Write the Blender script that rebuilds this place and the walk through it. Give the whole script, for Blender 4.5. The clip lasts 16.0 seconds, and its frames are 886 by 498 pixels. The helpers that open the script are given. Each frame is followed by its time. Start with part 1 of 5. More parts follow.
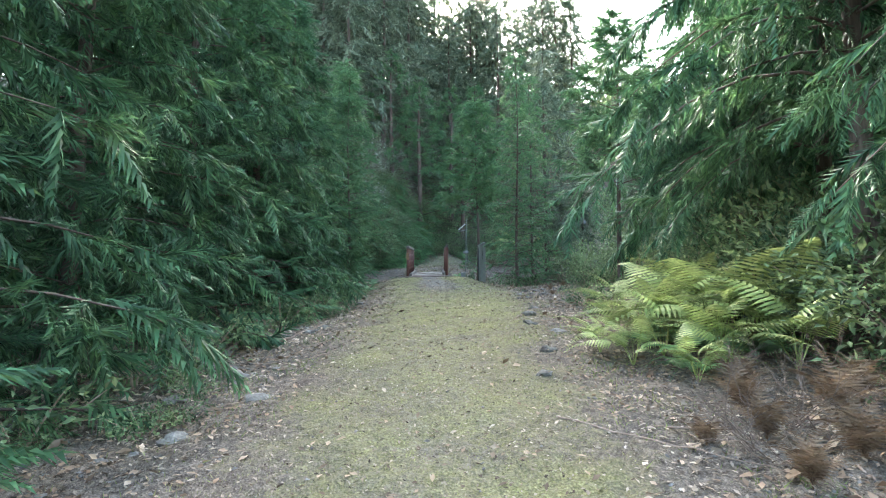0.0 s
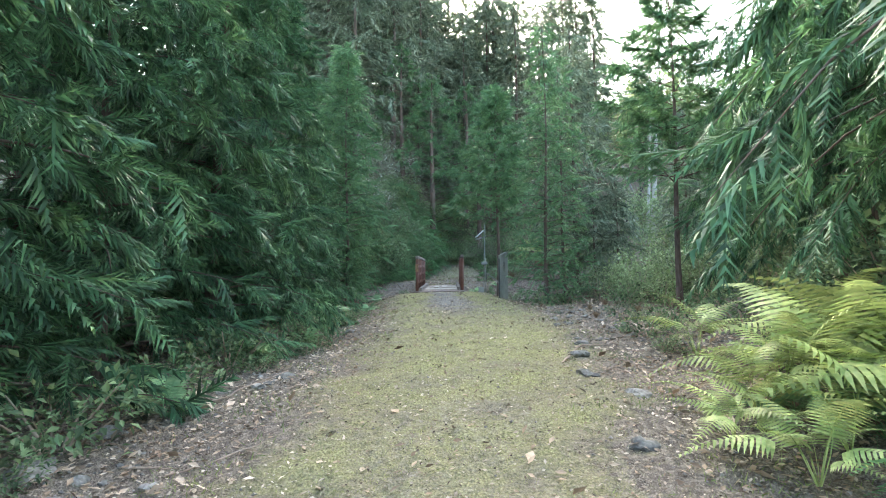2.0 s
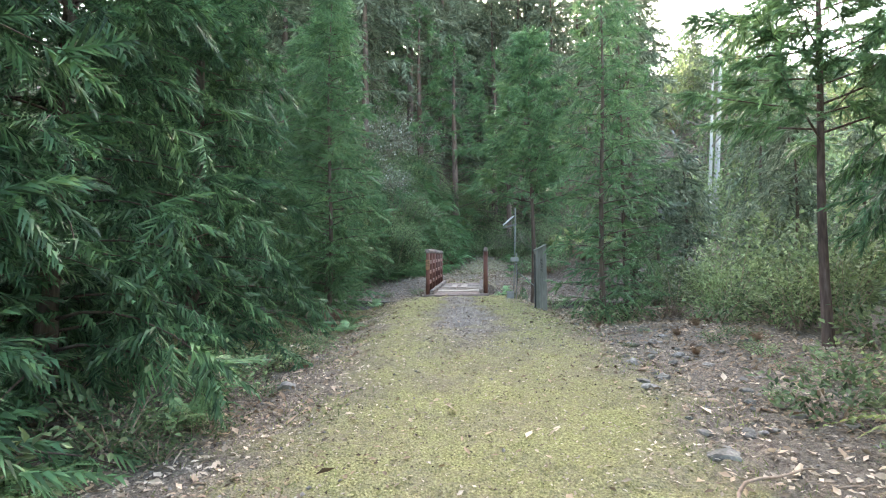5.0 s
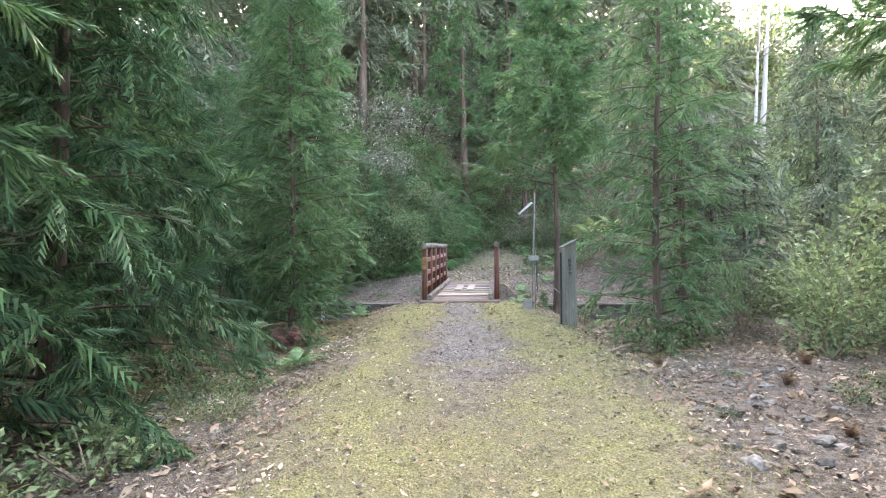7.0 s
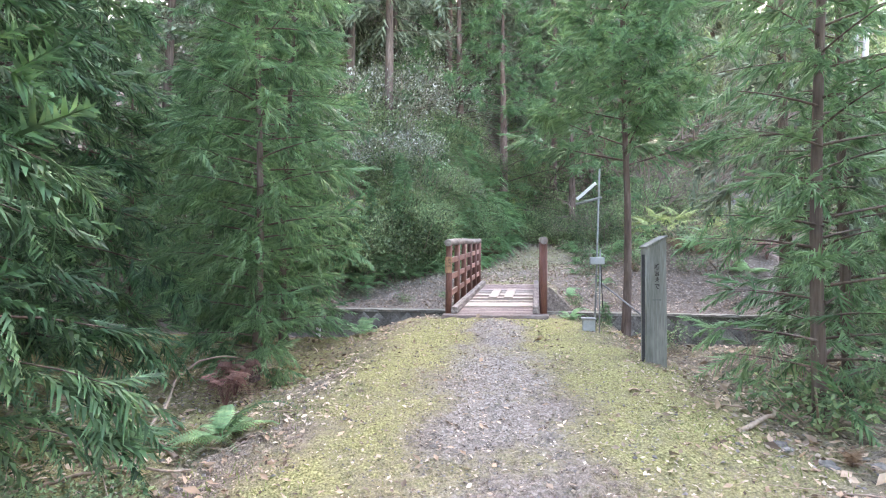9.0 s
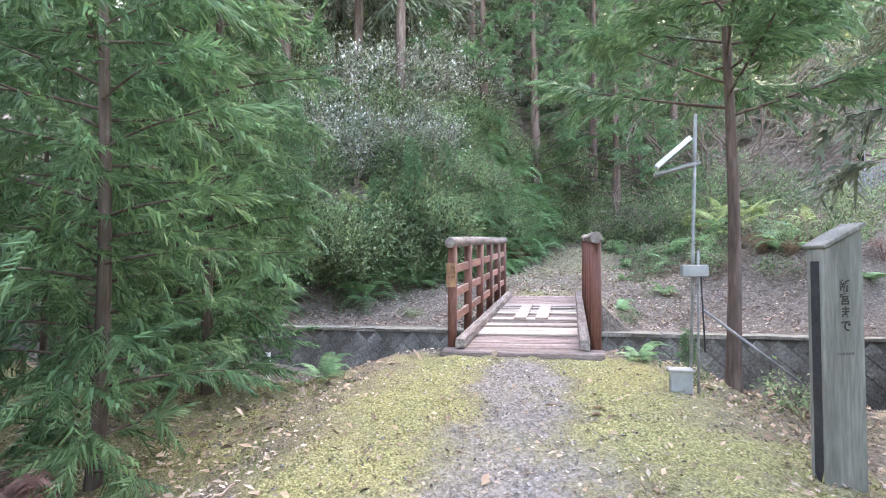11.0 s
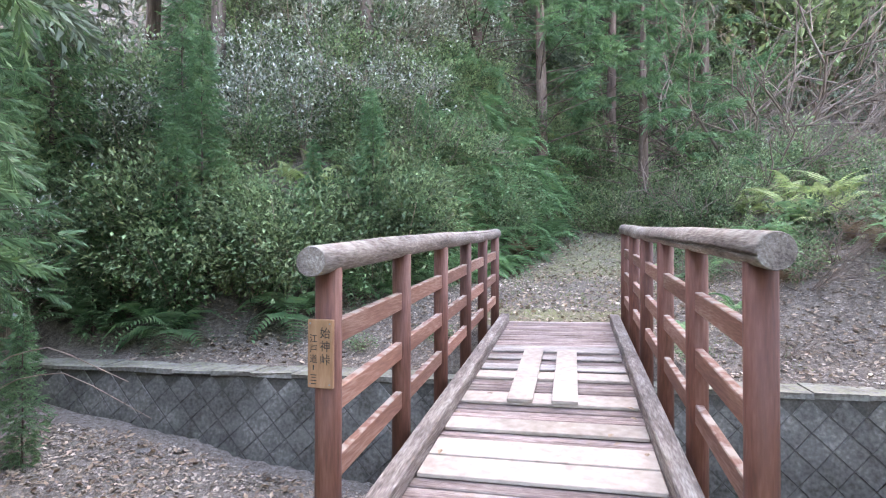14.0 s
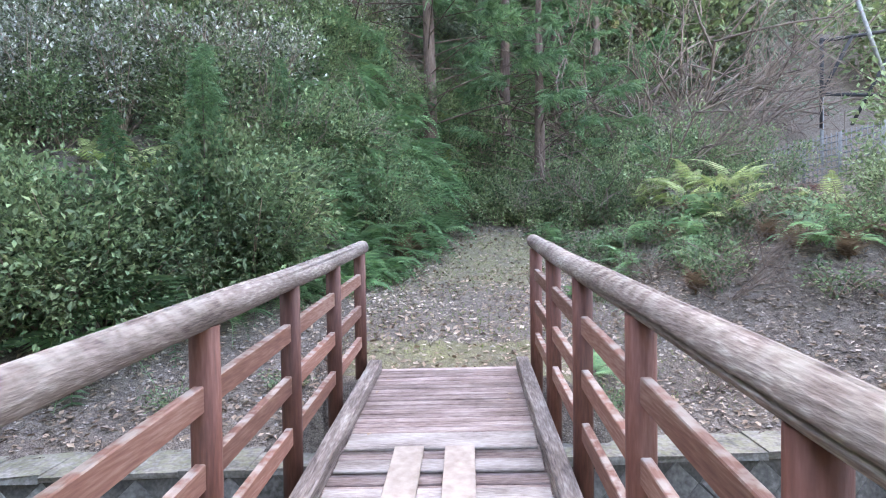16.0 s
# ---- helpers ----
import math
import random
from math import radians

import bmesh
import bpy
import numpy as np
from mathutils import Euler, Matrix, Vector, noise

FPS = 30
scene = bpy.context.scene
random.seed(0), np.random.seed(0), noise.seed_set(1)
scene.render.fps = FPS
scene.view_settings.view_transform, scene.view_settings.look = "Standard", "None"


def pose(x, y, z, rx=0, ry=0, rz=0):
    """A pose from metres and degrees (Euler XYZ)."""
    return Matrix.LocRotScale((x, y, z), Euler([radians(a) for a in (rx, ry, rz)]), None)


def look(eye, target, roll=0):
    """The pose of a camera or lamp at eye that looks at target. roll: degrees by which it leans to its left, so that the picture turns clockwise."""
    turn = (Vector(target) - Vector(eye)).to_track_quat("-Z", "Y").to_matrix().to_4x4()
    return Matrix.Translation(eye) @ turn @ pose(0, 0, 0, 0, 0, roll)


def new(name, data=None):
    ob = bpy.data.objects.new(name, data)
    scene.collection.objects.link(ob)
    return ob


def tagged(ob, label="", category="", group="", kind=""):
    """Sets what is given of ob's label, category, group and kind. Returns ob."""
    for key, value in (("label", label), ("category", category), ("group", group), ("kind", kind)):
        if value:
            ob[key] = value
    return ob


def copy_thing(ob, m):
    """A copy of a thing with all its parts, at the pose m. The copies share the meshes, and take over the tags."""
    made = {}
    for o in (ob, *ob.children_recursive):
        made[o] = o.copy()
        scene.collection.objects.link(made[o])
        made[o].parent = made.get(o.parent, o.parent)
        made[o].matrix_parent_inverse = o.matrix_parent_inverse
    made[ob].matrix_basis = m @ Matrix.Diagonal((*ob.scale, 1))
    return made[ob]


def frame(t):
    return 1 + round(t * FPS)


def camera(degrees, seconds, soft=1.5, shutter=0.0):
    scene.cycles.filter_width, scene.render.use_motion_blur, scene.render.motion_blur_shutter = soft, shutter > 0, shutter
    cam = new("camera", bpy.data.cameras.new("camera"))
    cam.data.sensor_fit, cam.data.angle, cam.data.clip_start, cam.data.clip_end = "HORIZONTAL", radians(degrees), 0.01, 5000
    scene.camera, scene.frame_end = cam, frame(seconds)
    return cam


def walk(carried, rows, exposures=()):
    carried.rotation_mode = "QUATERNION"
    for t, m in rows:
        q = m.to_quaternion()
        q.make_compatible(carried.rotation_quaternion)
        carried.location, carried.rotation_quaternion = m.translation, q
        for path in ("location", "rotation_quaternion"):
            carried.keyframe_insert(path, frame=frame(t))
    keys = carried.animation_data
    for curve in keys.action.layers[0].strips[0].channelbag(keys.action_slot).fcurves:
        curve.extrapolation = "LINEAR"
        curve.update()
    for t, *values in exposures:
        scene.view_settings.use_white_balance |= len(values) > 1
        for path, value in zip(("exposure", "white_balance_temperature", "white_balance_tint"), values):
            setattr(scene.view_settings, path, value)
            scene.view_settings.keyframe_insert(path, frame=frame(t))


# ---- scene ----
cam = camera(80.1, 16.0, soft=1.1)
PATH = [
    (0, (0.338, -19.423, -0.597), (0.363, -17.43, -0.434), -0.4),
    (0.5, (0.291, -18.746, -0.482), (0.286, -16.754, -0.303), -0.2),
    (1, (0.349, -18.101, -0.468), (0.348, -16.109, -0.283), -0.5),
    (1.5, (0.382, -17.457, -0.371), (0.338, -15.467, -0.18), -0.3),
    (2, (0.397, -16.813, -0.342), (0.364, -14.823, -0.143), -0.4),
    (2.5, (0.378, -16.15, -0.225), (0.286, -14.162, -0.026), -0.2),
    (3, (0.444, -15.581, -0.177), (0.31, -13.596, 0.028), -0.3),
    (3.5, (0.566, -14.933, -0.111), (0.401, -12.95, 0.087), -0.2),
    (4, (0.59, -14.307, -0.029), (0.437, -12.321, 0.153), 0.0),
    (6.5, (0.712, -11.072, 0.399), (0.567, -9.081, 0.512), -0.2),
    (7, (0.716, -10.437, 0.47), (0.516, -8.45, 0.575), -0.0),
    (7.5, (0.741, -9.81, 0.52), (0.537, -7.823, 0.618), -0.1),
    (8, (0.721, -9.161, 0.577), (0.469, -7.179, 0.67), 0.2),
    (8.5, (0.683, -8.545, 0.614), (0.435, -6.562, 0.696), 0.3),
    (9, (0.611, -7.917, 0.666), (0.263, -5.949, 0.744), 0.6),
    (9.5, (0.56, -7.296, 0.686), (0.205, -5.33, 0.762), 0.5),
    (12, (0.442, -3.91, 0.906), (-0.085, -1.983, 0.987), 0.1),
    (12.5, (0.406, -3.327, 0.966), (-0.093, -1.391, 1.032), -0.1),
    (13, (0.347, -2.743, 1.005), (-0.182, -0.815, 1.062), 0.1),
    (13.5, (0.255, -2.182, 1.058), (-0.249, -0.247, 1.107), 0.1),
    (14, (0.164, -1.609, 1.101), (-0.315, 0.333, 1.125), 0.1),
    (14.5, (0.056, -1.135, 1.157), (-0.489, 0.789, 1.151), 0.1),
    (15, (0.123, -0.66, 1.219), (-0.289, 1.296, 1.176), -0.0),
    (15.5, (0.152, -0.17, 1.348), (-0.144, 1.807, 1.299), -0.4),
    (16, (0.165, 0.215, 1.45), (0.075, 2.212, 1.402), -0.8),
]
walk(cam, [(t, look(eye, target, roll)) for t, eye, target, roll in PATH],
     exposures=[(0, 3.3, 6500, 3), (2, 3.5, 6800, 4), (4, 3.58, 7100, 6), (7, 4.08, 7900, 18), (9, 4.38, 7700, 21), (12, 4.46, 7700, 23), (16, 4.24, 7400, 22)])

# ---- world, sun ----
world = bpy.data.worlds.new("world")
scene.world = world
world.use_nodes = True
wn = world.node_tree
sky = wn.nodes.new("ShaderNodeTexSky")
sky.sky_type, sky.sun_disc = "NISHITA", False
SUN_ELEV, SUN_AZ = radians(38), radians(-6)
sky.sun_elevation, sky.sun_rotation = SUN_ELEV, SUN_AZ
sky.dust_density = 3.0
wn.links.new(sky.outputs[0], wn.nodes["Background"].inputs[0])
wn.nodes["Background"].inputs[1].default_value = 0.15
sun = new("sun", bpy.data.lights.new("sun", "SUN"))
sun.data.energy, sun.data.angle, sun.data.color = 1.8, radians(0.6), (1.0, 0.95, 0.86)
sun_way = Vector((math.sin(SUN_AZ) * math.cos(SUN_ELEV), math.cos(SUN_AZ) * math.cos(SUN_ELEV), math.sin(SUN_ELEV)))
sun.matrix_world = look(sun_way * 60, (0, 0, 0))

rng = np.random.default_rng(7)


# ---- materials ----
def surface(name, cols, scale=6.0, rough=0.85, bump=0.4, fine=60.0, island=0.0, translucent=0.0, metal=0.0, stretch=(1, 1, 1), spec=0.3, obj_random=0.0, trans_col=None, placed=False):
    """A node material: two noise scales over a colour ramp, bump, and variation by island or by object."""
    m = bpy.data.materials.new(name)
    m.use_nodes = True
    nt = m.node_tree
    N, L = nt.nodes, nt.links
    bsdf = N["Principled BSDF"]
    co = N.new("ShaderNodeTexCoord")
    mp = N.new("ShaderNodeMapping")
    mp.inputs["Scale"].default_value = stretch
    L.new(N.new("ShaderNodeNewGeometry").outputs["Position"] if placed else co.outputs["Object"], mp.inputs[0])
    n1, n2 = N.new("ShaderNodeTexNoise"), N.new("ShaderNodeTexNoise")
    n1.inputs["Scale"].default_value, n1.inputs["Detail"].default_value = scale, 6
    n2.inputs["Scale"].default_value, n2.inputs["Detail"].default_value = fine, 4
    L.new(mp.outputs[0], n1.inputs[0])
    L.new(mp.outputs[0], n2.inputs[0])
    mixn = N.new("ShaderNodeMath")
    mixn.operation = "MULTIPLY_ADD"
    mixn.inputs[1].default_value = 0.45
    L.new(n2.outputs[0], mixn.inputs[0])
    sc = N.new("ShaderNodeMath")
    sc.operation = "MULTIPLY"
    sc.inputs[1].default_value = 0.6
    L.new(n1.outputs[0], sc.inputs[0])
    L.new(sc.outputs[0], mixn.inputs[2])
    ramp = N.new("ShaderNodeValToRGB")
    els = ramp.color_ramp.elements
    while len(els) < len(cols):
        els.new(0.5)
    for i, c in enumerate(cols):
        els[i].position = 0.36 + 0.34 * i / max(1, len(cols) - 1)
        els[i].color = (*c, 1)
    L.new(mixn.outputs[0], ramp.inputs[0])
    col = ramp.outputs[0]
    for amount, node, out in ((island, "ShaderNodeNewGeometry", "Random Per Island"), (obj_random, "ShaderNodeObjectInfo", "Random")):
        if amount:
            g = N.new(node)
            mr = N.new("ShaderNodeMapRange")
            mr.inputs[3].default_value, mr.inputs[4].default_value = 1 - amount, 1 + amount
            L.new(g.outputs[out], mr.inputs[0])
            mul = N.new("ShaderNodeMix")
            mul.data_type, mul.blend_type = "RGBA", "MULTIPLY"
            mul.inputs["Factor"].default_value = 1.0
            L.new(col, mul.inputs["A"])
            L.new(mr.outputs[0], mul.inputs["B"])
            col = mul.outputs["Result"]
    L.new(col, bsdf.inputs["Base Color"])
    bsdf.inputs["Roughness"].default_value = rough
    bsdf.inputs["Metallic"].default_value = metal
    bsdf.inputs["Specular IOR Level"].default_value = spec
    if bump:
        b = N.new("ShaderNodeBump")
        b.inputs["Strength"].default_value, b.inputs["Distance"].default_value = bump, 0.01
        L.new(mixn.outputs[0], b.inputs["Height"])
        L.new(b.outputs[0], bsdf.inputs["Normal"])
    if translucent:
        tr = N.new("ShaderNodeBsdfTranslucent")
        ms = N.new("ShaderNodeMixShader")
        ms.inputs[0].default_value = translucent
        if trans_col:
            tm = N.new("ShaderNodeMix")
            tm.data_type, tm.blend_type = "RGBA", "MULTIPLY"
            tm.inputs["Factor"].default_value = 1.0
            tm.inputs["B"].default_value = (*trans_col, 1)
            L.new(col, tm.inputs["A"])
            L.new(tm.outputs["Result"], tr.inputs[0])
        else:
            L.new(col, tr.inputs[0])
        L.new(bsdf.outputs[0], ms.inputs[1])
        L.new(tr.outputs[0], ms.inputs[2])
        L.new(ms.outputs[0], N["Material Output"].inputs[0])
    return m


M_cedar = surface("cedar_needles", [(0.04, 0.10, 0.05), (0.085, 0.18, 0.082), (0.18, 0.29, 0.12)], 1.2, 0.55, 0, 9, island=0.6, translucent=0.28, spec=0.4)
# Paler, greyer needles: the hillside's hazy brightness is put into this colour.
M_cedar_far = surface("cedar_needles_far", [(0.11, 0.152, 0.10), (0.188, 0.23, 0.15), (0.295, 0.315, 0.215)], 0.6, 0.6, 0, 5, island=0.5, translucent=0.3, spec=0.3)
M_pine = surface("pine_needles", [(0.085, 0.18, 0.09), (0.15, 0.27, 0.125), (0.24, 0.35, 0.16)], 1.5, 0.5, 0, 9, island=0.45, translucent=0.4, spec=0.4)
M_fern = surface("fern_green", [(0.13, 0.25, 0.12), (0.20, 0.35, 0.165), (0.32, 0.45, 0.21)], 3, 0.5, 0, 20, island=0.25, translucent=0.45, obj_random=0.4)
M_fern_yellow = surface("fern_yellowing", [(0.21, 0.30, 0.11), (0.34, 0.41, 0.15), (0.48, 0.50, 0.22)], 3, 0.5, 0, 20, island=0.25, translucent=0.35, obj_random=0.35)
M_fern_brown = surface("fern_withered", [(0.12, 0.075, 0.045), (0.20, 0.13, 0.08), (0.29, 0.21, 0.14)], 5, 0.8, 0, 30, island=0.3, translucent=0.2)
M_fern_red = surface("fern_red_brown", [(0.12, 0.06, 0.045), (0.21, 0.115, 0.09), (0.30, 0.185, 0.15)], 5, 0.85, 0, 30, island=0.35, translucent=0.15)
M_leaf = surface("broad_leaf", [(0.10, 0.163, 0.086), (0.18, 0.25, 0.122), (0.34, 0.37, 0.18)], 1.5, 0.55, 0, 10, island=0.6, translucent=0.35, spec=0.2, obj_random=0.35)
M_leaf_light = surface("light_leaf", [(0.125, 0.19, 0.085), (0.22, 0.29, 0.135), (0.36, 0.40, 0.21)], 1.5, 0.5, 0, 10, island=0.5, translucent=0.3, spec=0.35, obj_random=0.25)
# Near-white and dark tones paint the sun glints and the gaps between them.
M_leaf_glint = surface("leaf_painted_glint", [(0.06, 0.10, 0.05), (0.28, 0.30, 0.20), (0.84, 0.82, 0.75)], 2.5, 0.16, 0, 10, island=0.6, translucent=0.2, spec=1.0)
M_leaf_yellow = surface("yellow_leaf", [(0.30, 0.34, 0.06), (0.50, 0.48, 0.10)], 1.5, 0.5, 0, 10, island=0.3, translucent=0.5)
M_bark = surface("cedar_bark", [(0.06, 0.042, 0.034), (0.13, 0.095, 0.075), (0.22, 0.17, 0.14)], 7, 0.95, 0.9, 40, stretch=(1, 1, 0.12))
M_bark_red = surface("pine_bark", [(0.055, 0.036, 0.028), (0.12, 0.082, 0.065), (0.21, 0.155, 0.125)], 7, 0.95, 0.9, 40, stretch=(1, 1, 0.15))
M_bark_grey = surface("grey_bark", [(0.14, 0.12, 0.10), (0.24, 0.21, 0.18), (0.36, 0.33, 0.29)], 6, 0.95, 0.7, 40, stretch=(1, 1, 0.3))
M_bark_pale = surface("pale_bark", [(0.30, 0.285, 0.26), (0.44, 0.42, 0.385), (0.58, 0.56, 0.52)], 4, 0.8, 0.4, 30, stretch=(1, 1, 0.3))
M_twig = surface("dry_twig", [(0.20, 0.14, 0.10), (0.32, 0.24, 0.18), (0.45, 0.36, 0.28)], 4, 0.9, 0, 30, island=0.3)
M_twig_dark = surface("bare_twig", [(0.13, 0.095, 0.075), (0.22, 0.165, 0.13), (0.32, 0.255, 0.205)], 4, 0.9, 0, 30, island=0.35)
M_rail_red = surface("red_brown_paint", [(0.085, 0.034, 0.024), (0.14, 0.056, 0.038), (0.21, 0.095, 0.068)], 5, 0.6, 0.3, 90, stretch=(1, 1, 0.12), obj_random=0.22)
M_pebble = surface("stream_pebble", [(0.16, 0.132, 0.108), (0.29, 0.248, 0.205), (0.44, 0.385, 0.325)], 9, 0.95, 0.6, 60, island=0.4)
M_board_red = surface("faded_red_board", [(0.17, 0.078, 0.054), (0.265, 0.13, 0.09), (0.40, 0.25, 0.19)], 9, 0.7, 0.4, 110, stretch=(1, 0.1, 1), obj_random=0.25)
M_log = surface("weathered_log", [(0.07, 0.053, 0.044), (0.17, 0.135, 0.113), (0.25, 0.21, 0.18), (0.46, 0.42, 0.36)], 9, 0.9, 1.0, 120, stretch=(1, 0.16, 1))
M_kerb = surface("weathered_beam", [(0.09, 0.07, 0.06), (0.24, 0.20, 0.17), (0.46, 0.42, 0.36)], 18, 0.9, 0.9, 110, stretch=(1, 0.12, 1))
M_deck = surface("weathered_deck", [(0.13, 0.09, 0.076), (0.29, 0.22, 0.19), (0.46, 0.385, 0.335)], 14, 0.9, 0.9, 110, stretch=(0.15, 1, 1), obj_random=0.3)
M_plank_new = surface("pale_plank", [(0.29, 0.24, 0.19), (0.42, 0.36, 0.295), (0.54, 0.47, 0.395)], 6, 0.8, 0.3, 60, stretch=(0.3, 0.3, 1), obj_random=0.12)
M_plank_old = surface("greyed_plank", [(0.20, 0.17, 0.145), (0.36, 0.32, 0.28), (0.50, 0.46, 0.41)], 12, 0.85, 0.6, 100, stretch=(0.2, 1, 1), obj_random=0.15)
M_sign_wood = surface("sign_board_wood", [(0.24, 0.12, 0.062), (0.34, 0.18, 0.095), (0.43, 0.25, 0.145)], 8, 0.7, 0.3, 80, stretch=(1, 1, 0.2))
M_ink = surface("black_ink", [(0.03, 0.025, 0.02), (0.06, 0.05, 0.04)], 20, 0.8, 0)
M_post_grey = surface("grey_signpost_wood", [(0.125, 0.122, 0.10), (0.20, 0.197, 0.165), (0.29, 0.285, 0.24)], 8, 0.9, 0.6, 60, stretch=(1, 1, 0.12))
M_metal = surface("galvanised_steel", [(0.16, 0.16, 0.145), (0.24, 0.24, 0.22), (0.34, 0.335, 0.305)], 14, 0.55, 0.1, 80, metal=0.3)
M_fence = surface("dull_fence_steel", [(0.13, 0.135, 0.125), (0.21, 0.215, 0.20), (0.28, 0.285, 0.265)], 12, 0.7, 0.1)
M_faded = surface("faded_ink", [(0.10, 0.10, 0.09), (0.15, 0.15, 0.135)], 20, 0.9, 0)
M_panel = surface("solar_glass", [(0.05, 0.06, 0.09), (0.09, 0.10, 0.14)], 30, 0.15, 0, spec=0.8)
M_white = surface("white_enamel", [(0.62, 0.62, 0.60), (0.74, 0.74, 0.71), (0.8, 0.8, 0.78)], 9, 0.5, 0.1)
M_boxgrey = surface("grey_plastic", [(0.24, 0.245, 0.23), (0.33, 0.335, 0.31)], 12, 0.6, 0.1)
M_black = surface("black_rubber", [(0.02, 0.02, 0.02), (0.05, 0.05, 0.05)], 12, 0.7, 0.1)
M_stone = surface("stream_stone", [(0.13, 0.118, 0.105), (0.215, 0.197, 0.175), (0.32, 0.295, 0.265)], 9, 0.95, 0.7, 60, obj_random=0.2, island=0.28)
M_rock = surface("field_stone", [(0.10, 0.092, 0.08), (0.20, 0.187, 0.163), (0.36, 0.34, 0.30)], 6, 0.95, 0.8, 45, obj_random=0.3, placed=True)
M_block = surface("concrete_block", [(0.05, 0.046, 0.034), (0.11, 0.102, 0.085), (0.17, 0.16, 0.135), (0.30, 0.28, 0.24)], 2.0, 0.95, 1.0, 26, obj_random=0.08, placed=True)
M_joint = surface("wall_joint", [(0.05, 0.046, 0.037), (0.09, 0.082, 0.066), (0.15, 0.135, 0.11)], 6, 0.95, 0.6, 40)
M_coping = surface("concrete_coping", [(0.09, 0.084, 0.062), (0.21, 0.195, 0.16), (0.38, 0.355, 0.30)], 4, 0.95, 0.9, 30)
M_litter = surface("fallen_leaf", [(0.17, 0.11, 0.07), (0.34, 0.25, 0.17), (0.56, 0.48, 0.37)], 0.9, 0.8, 0, 9, island=0.6, translucent=0.15)
M_litter_pale = surface("bleached_leaf", [(0.27, 0.21, 0.15), (0.41, 0.335, 0.255), (0.57, 0.49, 0.39)], 0.9, 0.8, 0, 9, island=0.4, translucent=0.15)
M_moss = surface("moss_blade", [(0.145, 0.165, 0.06), (0.29, 0.30, 0.11), (0.46, 0.448, 0.20)], 1.2, 0.8, 0, 9, island=0.4, translucent=0.3)


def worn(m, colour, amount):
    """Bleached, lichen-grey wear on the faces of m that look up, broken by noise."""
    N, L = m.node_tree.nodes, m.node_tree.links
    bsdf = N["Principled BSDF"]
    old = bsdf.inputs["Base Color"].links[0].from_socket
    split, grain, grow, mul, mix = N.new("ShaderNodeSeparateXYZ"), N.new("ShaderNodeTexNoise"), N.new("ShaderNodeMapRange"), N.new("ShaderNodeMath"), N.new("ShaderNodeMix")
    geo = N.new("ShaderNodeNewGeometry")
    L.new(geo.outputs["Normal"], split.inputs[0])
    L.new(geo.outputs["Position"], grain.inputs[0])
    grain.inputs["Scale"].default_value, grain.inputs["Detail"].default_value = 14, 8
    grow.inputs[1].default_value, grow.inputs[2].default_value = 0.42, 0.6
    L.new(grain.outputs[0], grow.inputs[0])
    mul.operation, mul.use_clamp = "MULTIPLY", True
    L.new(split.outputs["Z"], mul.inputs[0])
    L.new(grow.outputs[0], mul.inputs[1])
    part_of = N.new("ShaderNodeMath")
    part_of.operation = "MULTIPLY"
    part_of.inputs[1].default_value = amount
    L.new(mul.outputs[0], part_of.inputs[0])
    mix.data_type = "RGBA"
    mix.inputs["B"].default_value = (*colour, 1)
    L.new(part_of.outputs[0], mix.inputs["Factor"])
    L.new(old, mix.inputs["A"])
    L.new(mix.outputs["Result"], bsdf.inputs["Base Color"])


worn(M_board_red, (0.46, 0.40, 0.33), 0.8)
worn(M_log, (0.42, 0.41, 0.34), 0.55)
worn(M_coping, (0.24, 0.24, 0.13), 0.5)


